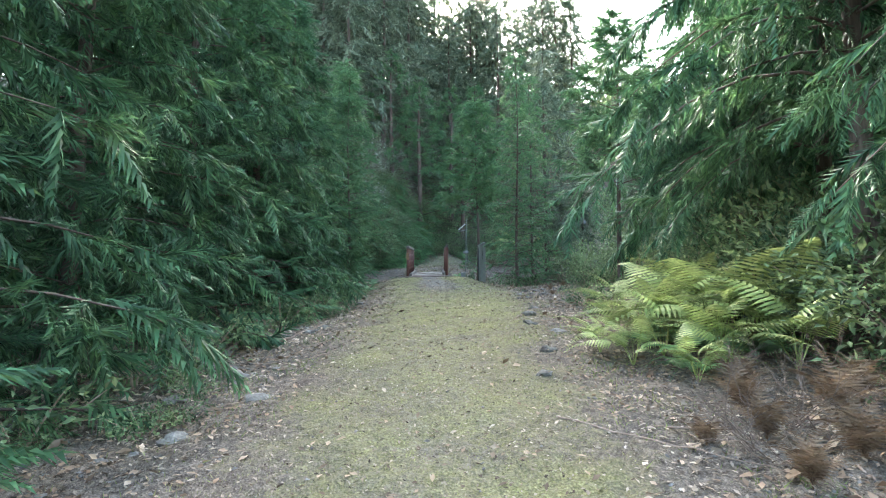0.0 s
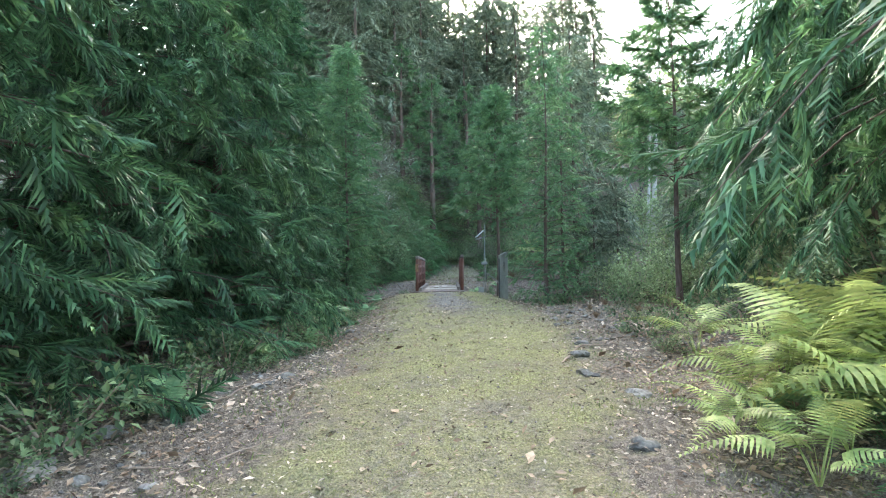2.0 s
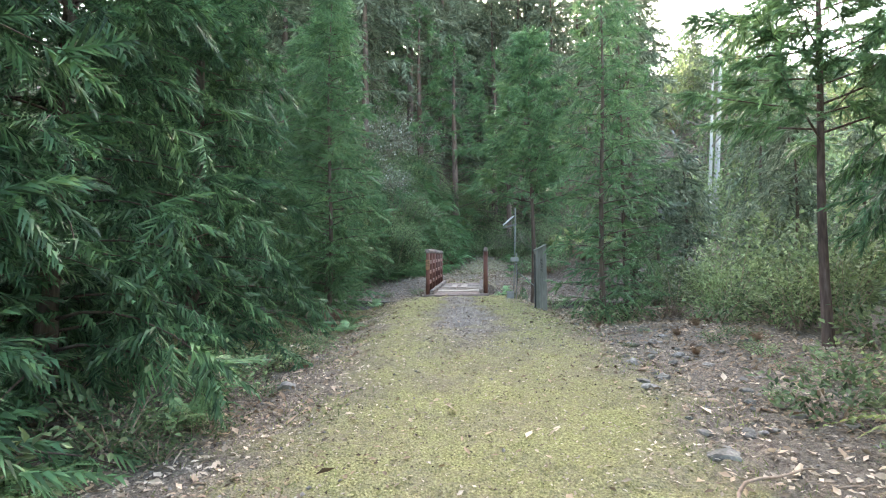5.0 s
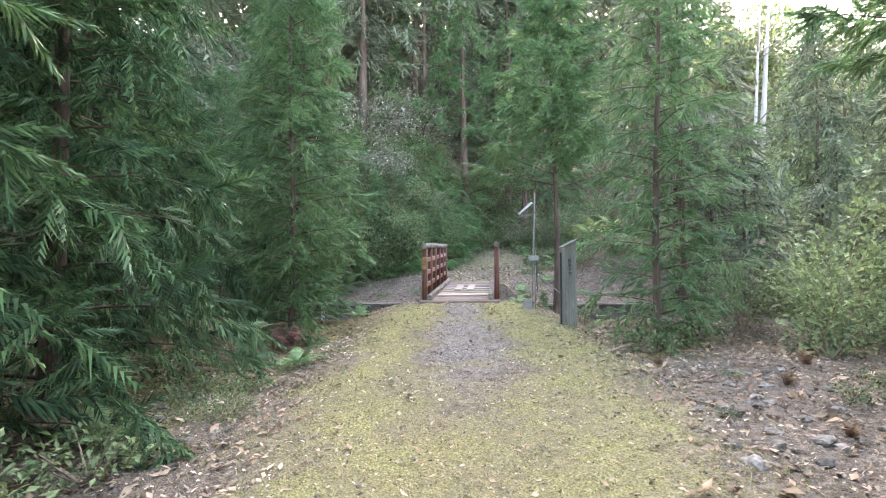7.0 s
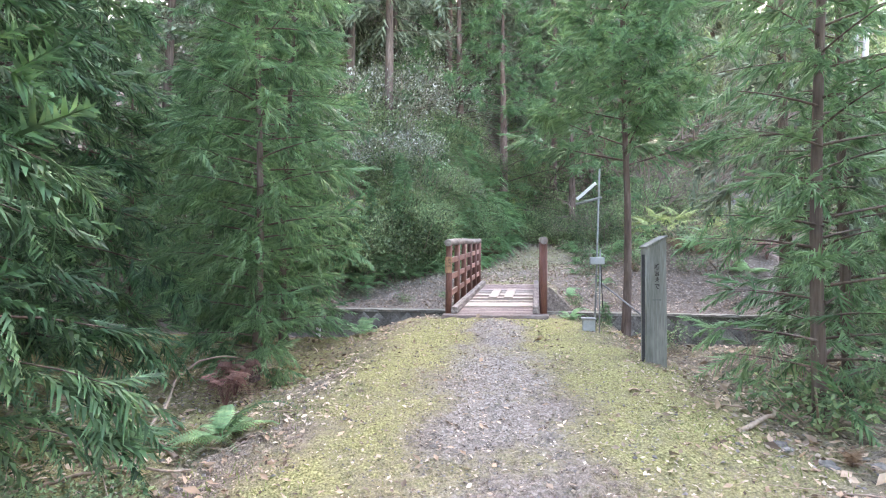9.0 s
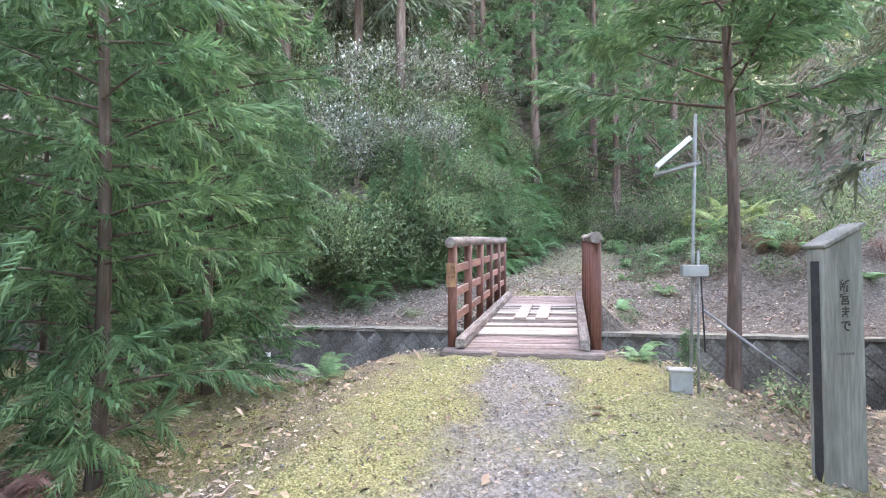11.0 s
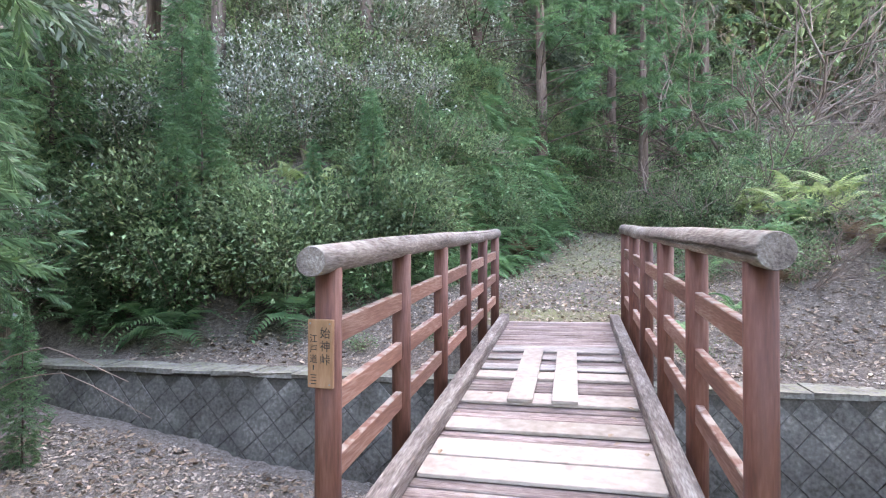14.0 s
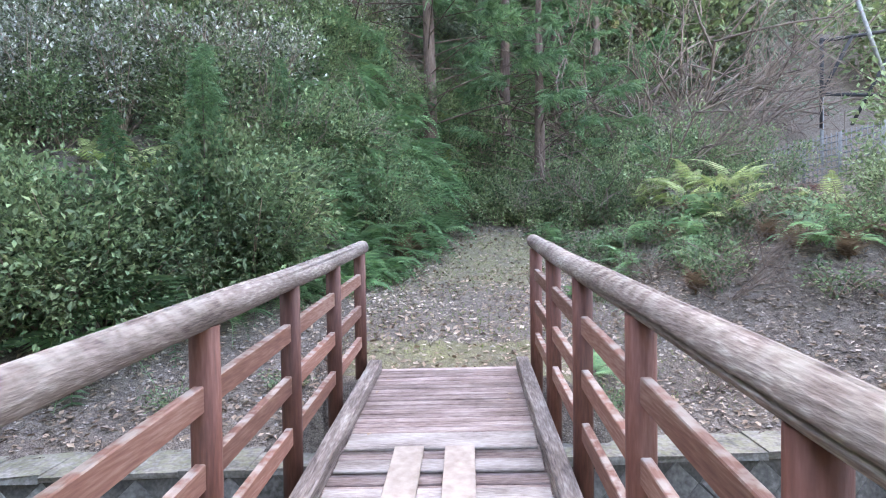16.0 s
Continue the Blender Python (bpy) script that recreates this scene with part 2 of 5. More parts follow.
def ground_material():
    """Earth, gravel, moss and litter, mixed by the sheet's own moss and gravel values and broken up by noise."""
    m = bpy.data.materials.new("forest_ground")
    m.use_nodes = True
    nt = m.node_tree
    N, L = nt.nodes, nt.links
    bsdf = N["Principled BSDF"]
    co = N.new("ShaderNodeTexCoord")

    def noise_tex(scale, detail=6):
        n = N.new("ShaderNodeTexNoise")
        n.inputs["Scale"].default_value, n.inputs["Detail"].default_value, n.inputs["Roughness"].default_value = scale, detail, 0.65
        L.new(co.outputs["Object"], n.inputs[0])
        return n.outputs[0]

    def ramp(src, cols, lo=0.35, hi=0.66):
        r = N.new("ShaderNodeValToRGB")
        els = r.color_ramp.elements
        while len(els) < len(cols):
            els.new(0.5)
        for i, c in enumerate(cols):
            els[i].position, els[i].color = lo + (hi - lo) * i / (len(cols) - 1), (*c, 1)
        L.new(src, r.inputs[0])
        return r.outputs[0]

    def mask(attr, src, soft=0.22):
        a = N.new("ShaderNodeAttribute")
        a.attribute_name = attr
        s = N.new("ShaderNodeMath")
        s.operation = "ADD"
        L.new(a.outputs["Fac"], s.inputs[0])
        L.new(src, s.inputs[1])
        mr = N.new("ShaderNodeMapRange")
        mr.inputs[1].default_value, mr.inputs[2].default_value = 1.0 - soft, 1.0 + soft
        L.new(s.outputs[0], mr.inputs[0])
        return mr.outputs[0]

    def mix(f, a, b):
        x = N.new("ShaderNodeMix")
        x.data_type = "RGBA"
        L.new(f, x.inputs["Factor"])
        L.new(a, x.inputs["A"])
        L.new(b, x.inputs["B"])
        return x.outputs["Result"]

    fine, mid, big = noise_tex(95, 8), noise_tex(17), noise_tex(2.6)
    v = N.new("ShaderNodeTexVoronoi")
    v.inputs["Scale"].default_value = 60
    L.new(co.outputs["Object"], v.inputs[0])
    earth = ramp(fine, [(0.05, 0.04, 0.032), (0.165, 0.135, 0.107), (0.44, 0.385, 0.32)])
    litter = ramp(mid, [(0.07, 0.054, 0.041), (0.18, 0.145, 0.112), (0.38, 0.325, 0.26)])
    base = mix(big, earth, litter)
    gravel = ramp(v.outputs["Color"], [(0.15, 0.135, 0.12), (0.25, 0.23, 0.198), (0.37, 0.345, 0.30)], 0.1, 0.9)
    moss = ramp(noise_tex(60, 8), [(0.11, 0.108, 0.045), (0.265, 0.258, 0.113), (0.46, 0.437, 0.22)])
    col = mix(mask("gravel", mid), base, gravel)
    av = N.new("ShaderNodeMath")
    av.operation = "MULTIPLY_ADD"
    av.inputs[1].default_value = 0.7
    L.new(noise_tex(1.9, 5), av.inputs[0])
    half = N.new("ShaderNodeMath")
    half.operation = "MULTIPLY_ADD"
    half.inputs[1].default_value, half.inputs[2].default_value = 0.75, -0.22
    L.new(noise_tex(13, 9), half.inputs[0])
    L.new(half.outputs[0], av.inputs[2])
    col = mix(mask("moss", av.outputs[0], 0.26), col, moss)
    L.new(col, bsdf.inputs["Base Color"])
    bsdf.inputs["Roughness"].default_value = 0.95
    bsdf.inputs["Specular IOR Level"].default_value = 0.15
    b = N.new("ShaderNodeBump")
    b.inputs["Strength"].default_value, b.inputs["Distance"].default_value = 0.7, 0.02
    L.new(fine, b.inputs["Height"])
    b2 = N.new("ShaderNodeBump")
    b2.inputs["Strength"].default_value, b2.inputs["Distance"].default_value = 0.6, 0.02
    L.new(v.outputs["Distance"], b2.inputs["Height"])
    L.new(b.outputs[0], b2.inputs["Normal"])
    L.new(b2.outputs[0], bsdf.inputs["Normal"])
    return m


M_ground = ground_material()

# ---- mesh helpers ----


def part(name, bm, material, parent=None, label=""):
    """Links a bmesh as one mesh object, under a thing or a part if given."""
    me = bpy.data.meshes.new(name)
    bm.to_mesh(me)
    bm.free()
    me.materials.append(material)
    ob = new(name, me)
    ob.parent = parent
    return tagged(ob, label)


def raw_mesh(name, v, f, material, smooth=False):
    """A mesh from vertex and face arrays."""
    me = bpy.data.meshes.new(name)
    v, f = np.asarray(v, dtype=np.float32), np.asarray(f, dtype=np.int32)
    k = f.shape[1]
    me.vertices.add(len(v))
    me.vertices.foreach_set("co", v.ravel())
    me.loops.add(f.size)
    me.loops.foreach_set("vertex_index", f.ravel())
    me.polygons.add(len(f))
    me.polygons.foreach_set("loop_start", np.arange(0, f.size, k, dtype=np.int32))
    me.polygons.foreach_set("use_smooth", np.full(len(f), smooth))
    me.materials.append(material)
    me.update(calc_edges=True)
    return me


def scattered(tv, tf, turn, place, size):
    """Copies of a template, turned (n, 3, 3), scaled and moved: joined vertex and face arrays."""
    tv, tf = np.asarray(tv, float), np.asarray(tf, int)
    n = len(place)
    size = np.broadcast_to(np.asarray(size, float), (n,))
    v = np.einsum("nij,kj->nki", turn, tv) * size[:, None, None] + np.asarray(place)[:, None, :]
    f = tf[None] + (np.arange(n) * len(tv))[:, None, None]
    return v.reshape(-1, 3), f.reshape(-1, tf.shape[1])


def frames(way, roll=0.0):
    """Turns whose x axis runs along way, with z as far up as can be, rolled about x."""
    x = way / np.linalg.norm(way, axis=1, keepdims=True)
    up = np.tile(np.array([0.0, 0, 1]), (len(x), 1))
    up[np.abs(x[:, 2]) > 0.98] = (1, 0, 0)
    y = np.cross(up, x)
    y /= np.linalg.norm(y, axis=1, keepdims=True)
    z = np.cross(x, y)
    roll = np.broadcast_to(roll, (len(x),))[:, None]
    y2, z2 = y * np.cos(roll) + z * np.sin(roll), z * np.cos(roll) - y * np.sin(roll)
    return np.stack([x, y2, z2], axis=2)


def tube(points, radii, sides=8):
    """Vertex and quad arrays of a tube along points, closed at its end by a narrow tip."""
    p = np.asarray(points, float)
    r = np.broadcast_to(radii, (len(p),))
    t = np.gradient(p, axis=0)
    fr = frames(t)
    a = np.linspace(0, 2 * np.pi, sides, endpoint=False)
    ring = np.stack([np.zeros(sides), np.cos(a), np.sin(a)], axis=1)
    v = np.einsum("nij,kj->nki", fr, ring) * r[:, None, None] + p[:, None, :]
    i = np.arange(len(p) - 1)[:, None] * sides
    k = np.arange(sides)[None]
    k2 = (k + 1) % sides
    f = np.stack([i + k, i + k2, i + sides + k2, i + sides + k], axis=2).reshape(-1, 4)
    return v.reshape(-1, 3), f


def joined(pieces):
    vs, fs, n = [], [], 0
    for v, f in pieces:
        vs.append(v)
        fs.append(np.asarray(f) + n)
        n += len(v)
    return np.concatenate(vs), np.concatenate(fs)


def box(bm, x0, x1, y0, y1, z0, z1, bevel=0.006):
    """Adds a bevelled box to bm."""
    r = bmesh.ops.create_cube(bm, size=1, matrix=Matrix.Translation(((x0 + x1) / 2, (y0 + y1) / 2, (z0 + z1) / 2)) @ Matrix.Diagonal((x1 - x0, y1 - y0, z1 - z0, 1)))
    if bevel:
        es = list({e for v in r["verts"] for e in v.link_edges})
        bmesh.ops.bevel(bm, geom=es, offset=bevel, segments=1, affect="EDGES")
    return bm


def boxed(*a, **k):
    return box(bmesh.new(), *a, **k)


def rod(p, q, r, sides=14, bevel=0.0):
    """A bmesh cylinder from p to q."""
    bm = bmesh.new()
    p, q = Vector(p), Vector(q)
    m = Matrix.Translation((p + q) / 2) @ (q - p).to_track_quat("Z", "Y").to_matrix().to_4x4()
    bmesh.ops.create_cone(bm, cap_ends=True, segments=sides, radius1=r, radius2=r, depth=(q - p).length, matrix=m)
    if bevel:
        caps = [e for e in bm.edges if len([f for f in e.link_faces if len(f.verts) > 4]) == 1]
        bmesh.ops.bevel(bm, geom=caps, offset=bevel, segments=2, affect="EDGES")
    for f in bm.faces:
        f.smooth = len(f.verts) == 4
    return bm


# ---- ground ----
SLOPE_X, SLOPE_Y = 0.02, 0.07
PATH_Y = [-60, -20, -14, -11, -9, -6, -3.5, -1.2, 0.3, 4.9, 8, 9.6, 11.6, 14, 20, 60]
PATH_Z = [-6.0, -1.93, -1.36, -1.07, -0.89, -0.58, -0.36, -0.10, -0.05, 0.31, 0.66, 0.90, 1.52, 2.0, 3.3, 9.6]
FOOT_X = [-60, -12, -5.5, -4.2, -2.6, -1.3, -0.4, 0.8, 4.0, 60]
FOOT_Y = [1, 3.2, 4.7, 5.4, 6.9, 9.2, 12, 14.5, 18, 30]


def smooth(a, b, x):
    t = np.clip((x - a) / (b - a), 0, 1)
    return t * t * (3 - 2 * t)


def wall_y(x):
    return 4.2 + 0.09 * x


def waves(x, y, s):
    """Smooth unevenness, about -1 to 1."""
    return (np.sin(x * 1.7 * s + 0.6) * np.cos(y * 1.3 * s - 0.4) + np.sin(x * 0.9 * s - y * 1.9 * s + 2) + np.cos(x * 2.9 * s + y * 2.3 * s) * 0.6) / 2.4


def centre_x(y):
    return np.interp(y, [-20, -14, -8, -4, 0, 5, 9, 14], [0.3, 0.35, 0.75, 0.35, 0.0, 0.0, 0.4, 1.8])


def ground_z(x, y):
    x, y = np.asarray(x, float), np.asarray(y, float)
    z = np.interp(y, PATH_Y, PATH_Z) + SLOPE_X * np.clip(x, -3, 3)
    off = np.abs(x - centre_x(y))
    side = smooth(1.0, 2.4, off)
    z = z - (0.10 + 0.26 * smooth(-4.5, -1.8, y)) * side * smooth(2, -1, y) + 0.035 * waves(x, y, 1.0) * (0.3 + side) + 0.012 * waves(x, y, 5.0)
    # the stream's bed, between the near bank and the block wall
    reach = smooth(0.75, 2.6, np.abs(x))
    bed = np.interp(x, [-7, -5.5, -4.66, -4, -3, -2], [-0.66, -0.82, -0.94, -1.06, -1.29, -1.38]) + 0.04 * waves(x, y, 2.0)
    bank = smooth(0.35 - 0.6 * reach, 1.15, y)
    near = z * (1 - bank) + bed * bank
    # the terrace behind the wall
    wy = wall_y(x)
    wing = smooth(0.85, 1.6, np.abs(x))
    back = -0.30 * wing + (np.interp(y, PATH_Y, PATH_Z) - 0.02) * (1 - wing)
    rise = smooth(0, 3.2, y - wy)
    far = back * (1 - rise) + (np.interp(y, PATH_Y, PATH_Z) + 0.04 * waves(x, y, 1.3)) * rise
    z = np.where(y < wy + 0.25, near, far)
    # the hillside
    d = y - np.interp(x, FOOT_X, FOOT_Y)
    d = np.where(d > 0, d, 0) * 0.72
    hill = 0.95 * d + 0.25 * smooth(0.3, 2, d) * waves(x, y, 0.8)
    hill = np.where(d > 14, 13.3 + (d - 14) * 0.25, hill)
    # a bank at the side of the path beyond the stream
    r = smooth(2.6, 5.0, x) * smooth(4.8, 7.5, y) * 0.8
    far_r = smooth(6, 30, x) * 1.5 + smooth(-7, -30, x) * 3 * smooth(3, -1, y)
    return np.where(y >= wy + 0.25, z + hill + r, z) + far_r


def ground_sheet():
    """One sheet: fine by the path, coarser outwards to the horizon."""
    def steps(fine_a, fine_b, fine, mid_a, mid_b, mid):
        inner = np.arange(fine_a, fine_b + 1e-6, fine)
        lo = np.arange(mid_a, fine_a - 1e-6, mid)
        hi = np.arange(fine_b + mid, mid_b + 1e-6, mid)
        far = np.array([30, 60, 120, 300, 900])
        return np.concatenate([(mid_a - far)[::-1], lo, inner, hi, mid_b + far])
    xs, ys = steps(-5, 5, 0.07, -26, 26, 0.6), steps(-20.0, 12, 0.07, -34, 44, 0.6)
    gx, gy = np.meshgrid(xs, ys)
    gz = ground_z(np.clip(gx, -80, 80), np.clip(gy, -80, 80))
    gz = gz + 0.012 * rng.normal(size=gz.shape) * (np.abs(gx) < 6)
    nx, ny = len(xs), len(ys)
    v = np.stack([gx, gy, gz], axis=2).reshape(-1, 3)
    i = (np.arange(ny - 1)[:, None] * nx + np.arange(nx - 1)[None]).ravel()
    f = np.stack([i, i + 1, i + nx + 1, i + nx], axis=1)
    me = raw_mesh("ground", v, f, M_ground, smooth=True)
    off = np.abs(gx - centre_x(gy))
    width = np.interp(gy, [-20, -9, -4, 0], [1.25, 1.6, 1.7, 1.3])
    wob = 0.27 * waves(gx, gy, 1.6) + 0.17 * waves(gx, gy, 4.3)
    onpath = smooth(width + 0.75, width - 0.75, off + wob)
    near = smooth(0.4, -0.2, gy)
    strip = smooth(0.95, 0.15, (off + wob * 0.8) * (1 + 0.9 * smooth(-2.8, -0.6, gy))) * smooth(-6.6, -4.2, gy + wob * 2)
    gravel = strip * 0.54 + onpath * 0.12
    gravel = (gravel + smooth(-10, -13, gy) * smooth(1.1, 0.2, off + wob) * 0.24) * near
    bed_on = (gy > 0.6) & (gy < wall_y(gx))
    slope_on = gy - np.interp(gx, FOOT_X, FOOT_Y)
    gravel = np.where(gy > 0.6, 0.14 - 0.3 * smooth(-1.0, 0.5, slope_on) - 0.45 * smooth(1.5, 0.5, off + wob) * (gy > 4.8) - 0.3 * smooth(4, 7, gx), gravel)
    gravel = np.where(bed_on, 0.46, gravel)
    mossy = onpath * near * (0.64 - 0.55 * strip + 0.12 * waves(gx, gy, 2.7)) + 0.16 * smooth(2.0, 1.2, off) * smooth(-5, -2, gy) * near
    mossy = mossy - 0.15 * smooth(-9, -14, gy) - 0.07 * smooth(-5.2, -6.2, gy + wob) * smooth(-8.6, -7.4, gy + wob) * smooth(1.1, 0.2, off + wob)
    mossy = mossy + 0.44 * smooth(6.5, 9.0, gy) * smooth(12.5, 11, gy) * smooth(1.6, 0.6, off) + 0.45 * (np.abs(gy - 5.1) < 0.5) * (off < 1.1) + 0.25 * smooth(3.0, 4.2, gx) * smooth(-3.5, -1.0, gy) * near + 0.62 * smooth(-1.3, -2.0, gx) * smooth(-8, -5.6, gy) * near + 0.34 * smooth(1.3, 2.0, gx) * smooth(4.0, 3.0, gx) * smooth(-5.6, -3.8, gy) * near
    for name, val in (("moss", mossy), ("gravel", gravel)):
        at = me.attributes.new(name, "FLOAT", "POINT")
        at.data.foreach_set("value", val.ravel().astype(np.float32))
    ob = new("ground", me)
    return tagged(ob, "mossy gravel forest path with leaf litter and stream bed", "ground", kind="structure")


ground_sheet()

# ---- the footbridge ----
SHEAR = Matrix(((1, 0, 0, 0), (0, 1, 0, 0), (SLOPE_X, SLOPE_Y, 1, 0), (0, 0, 0, 1)))


def bridge_part(name, bm, material, parent, label=""):
    bm.transform(SHEAR)
    return part(name, bm, material, parent, label)


def log_rail(x, y0, y1, z, r):
    """A slightly crooked round log with checks in its ends."""
    n = 30
    t = np.linspace(0, 1, n)
    pts = np.stack([x + 0.006 * np.sin(t * 9 + x * 5), y0 + (y1 - y0) * t, z - 0.042 * t + 0.006 * np.sin(t * 7 + x)], axis=1)
    rad = r * (1 + 0.03 * np.sin(t * 23 + x * 3))
    rad[0] *= 0.93
    rad[-1] *= 0.93
    pts[1, 1], pts[-2, 1] = y0 + 0.012, y1 - 0.012
    v, f = tube(pts, rad, 56)
    v = v.reshape(n, 56, 3)
    for k0, a0, a1 in ((4, 0.05, 0.62), (8, 0.30, 0.97), (24, 0.02, 0.45), (11, 0.55, 0.9)):
        k = (2 * k0 + int(x > 0) * 6) % 56
        on = (t > a0) & (t < a1)
        v[on, k] += (pts[on] - v[on, k]) * 0.26
    v = v.reshape(-1, 3)
    bm = bmesh.new()
    bv = [bm.verts.new(c) for c in v]
    for q in f:
        bm.faces.new([bv[k] for k in q]).smooth = True
    bm.faces.new(bv[:56][::-1])
    bm.faces.new(bv[-56:])
    bmesh.ops.recalc_face_normals(bm, faces=bm.faces[:])
    return bm


POST_Y = [0.22 + 0.87 * i for i in range(6)]
RAIL_X = 0.73


def footbridge():
    b = tagged(new("footbridge"), "weathered wooden footbridge with red-brown railings over a stream", "footbridge")
    for sx in (-1, 1):
        x = sx * RAIL_X
        bridge_part("stringer", boxed(x * 0.8 - 0.08, x * 0.8 + 0.08, 0.02, 4.7, -0.32, -0.075), M_kerb, b, "dark timber stringer under the deck")
        for y in POST_Y:
            p = bridge_part("post", rod((x, y, -0.25), (x, y, 1.055 - 0.01 * y), 0.05, 16), M_rail_red, b, "round red-brown painted post")
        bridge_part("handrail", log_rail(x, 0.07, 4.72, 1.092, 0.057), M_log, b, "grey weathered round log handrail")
        for y0, y1 in zip(POST_Y, POST_Y[1:]):
            for z in (0.80, 0.54, 0.28):
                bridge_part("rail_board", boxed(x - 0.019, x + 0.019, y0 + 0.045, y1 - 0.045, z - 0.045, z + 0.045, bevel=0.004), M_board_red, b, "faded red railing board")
        kx = sx * 0.615
        bridge_part("kerb_beam", boxed(kx - 0.05, kx + 0.05, 0.06, 4.62, 0.006, 0.105, bevel=0.007), M_kerb, b, "grey weathered edge beam")
    bridge_part("sill_plank", boxed(-0.80, 0.80, -0.03, 0.17, -0.075, -0.004, bevel=0.01), M_deck, b, "wide weathered end plank")
    y = 0.185
    while y < 4.66:
        w = rng.uniform(0.05, 0.085)
        bridge_part("deck_plank", boxed(-0.665, 0.665, y, y + w, -0.07, rng.uniform(-0.004, 0.003), bevel=0.005), M_deck, b)
        y += w + 0.009
    for y0, w in LIGHT_PLANKS:
        bridge_part("repair_plank", boxed(-0.558, 0.558, y0, y0 + w, 0.006, 0.026, bevel=0.003), M_plank_new, b, "pale newer cross plank")
    for y0, w in GREY_PLANKS:
        bridge_part("repair_plank", boxed(-0.556, 0.556, y0, y0 + w, 0.006, 0.022, bevel=0.004), M_plank_old, b, "older greyed cross plank")
    for x0 in (-0.255, 0.03):
        bm = boxed(x0, x0 + 0.165, 1.82, 3.15, 0.03, 0.052, bevel=0.003)
        bridge_part("cover_board", bm, M_plank_new, b, "pale lengthwise cover board")
    return b


LIGHT_PLANKS = [(0.80, 0.20), (1.02, 0.20), (1.37, 0.17), (1.83, 0.19), (2.37, 0.17)]
GREY_PLANKS = [(2.63, 0.14), (2.94, 0.12), (3.19, 0.20)]
footbridge()


# ---- block wall behind the stream ----
def stream_wall():
    w = tagged(new("retaining_wall"), "mossy grey concrete block wall along the stream", "retaining wall", kind="structure")
    def p(x, s, out=0.0):
        """s: 0 at the foot, 1 at the top."""
        return Vector((x, wall_y(x) - 0.30 * (1 - s) - out, -1.62 + s * 1.30))
    bm = bmesh.new()
    xs = [-9 + i * 0.5 for i in range(37)]
    for x0, x1 in zip(xs, xs[1:]):
        q = [p(x0, 0), p(x1, 0), p(x1, 1), p(x0, 1)]
        k = [bm.verts.new(c) for c in q] + [bm.verts.new(c + Vector((0, 0.35, 0))) for c in q]
        for f in ((0, 1, 2, 3), (5, 4, 7, 6), (3, 2, 6, 7), (1, 0, 4, 5)):
            bm.faces.new([k[i] for i in f])
    part("wall_body", bm, M_joint, w, "dark joints of the wall")
    bm = bmesh.new()
    for x0, x1 in zip(xs, xs[1:]):
        a = [p(x0, 1, 0.03), p(x1, 1, 0.03)]
        ks = [bm.verts.new(c + Vector((0, dy + rng.uniform(-0.015, 0.015), dz + rng.uniform(-0.012, 0.012)))) for dz in (0, 0.05) for c, dy in ((a[0], 0), (a[1], 0), (a[1], 0.42), (a[0], 0.42))]
        for f in ((0, 1, 5, 4), (1, 2, 6, 5), (2, 3, 7, 6), (3, 0, 4, 7), (4, 5, 6, 7)):
            bm.faces.new([ks[i] for i in f])
    part("coping", bm, M_coping, w, "pale concrete coping")
    # diamond-laid blocks, each a shallow bevelled slab
    h = 0.17
    a, e = h * 0.975, 0.014
    bm = bmesh.new()
    outer = [(-a, 0), (0, -a), (a, 0), (0, a)]
    lo = [bm.verts.new((x, 0.0, z)) for x, z in outer]
    hi = [bm.verts.new((x * 0.965, -e, z * 0.965)) for x, z in outer]
    bm.faces.new(hi)
    for i in range(4):
        bm.faces.new((lo[i], lo[(i + 1) % 4], hi[(i + 1) % 4], hi[i]))
    me = bpy.data.meshes.new("block")
    bm.to_mesh(me)
    bm.free()
    me.materials.append(M_block)
    lean = math.atan2(0.30, 1.30)
    for r in range(-1, 9):
        for c in range(52):
            x = -8.6 + c * 2 * h + (r % 2) * h
            s = (r * h) / 1.335 - 0.02
            if s < 0.13 or s > 0.875 or x > 8.6:
                continue
            ob = new("block", me)
            ob.parent = w
            ob.matrix_basis = Matrix.Translation(p(x, s, -0.004 + rng.uniform(-0.004, 0.004))) @ pose(0, 0, 0, -math.degrees(lean) + rng.uniform(-1, 1), rng.uniform(-1, 1), math.degrees(math.atan(0.09)))
    return w


stream_wall()


# ---- plant templates ----
def spray_template(pairs=10, length=1.0, side=0.33, width=0.042, droop=0.22, planes=2):
    """A conifer spray along x: a thin axis with tapering side twigs in two planes. Triangles."""
    v, f = [], []

    def tri(a, b, c):
        n = len(v)
        v.extend([a, b, c])
        f.append((n, n + 1, n + 2))
    for i in range(pairs):
        t = (i + 0.4) / pairs
        x = t * length
        z = -droop * t * t
        s = side * (1 - 0.72 * t) * (0.75 + 0.5 * ((i * 7) % 5) / 5)
        for k in range(planes * 2):
            ang = math.pi / planes * k + 0.4 * ((i * 3 + k) % 4)
            dy, dz = math.cos(ang), math.sin(ang) * 0.6
            tip = (x + s * 0.85, dy * s * 0.75, z + dz * s * 0.75 - s * 0.15)
            tri((x - width / 2, 0, z), (x + width / 2, 0.2 * width, z + 0.3 * width), tip)
    tri((0, -width * 0.4, 0), (0, width * 0.4, 0), (length * 1.05, 0, -droop * 1.1))
    return np.array(v), np.array(f)


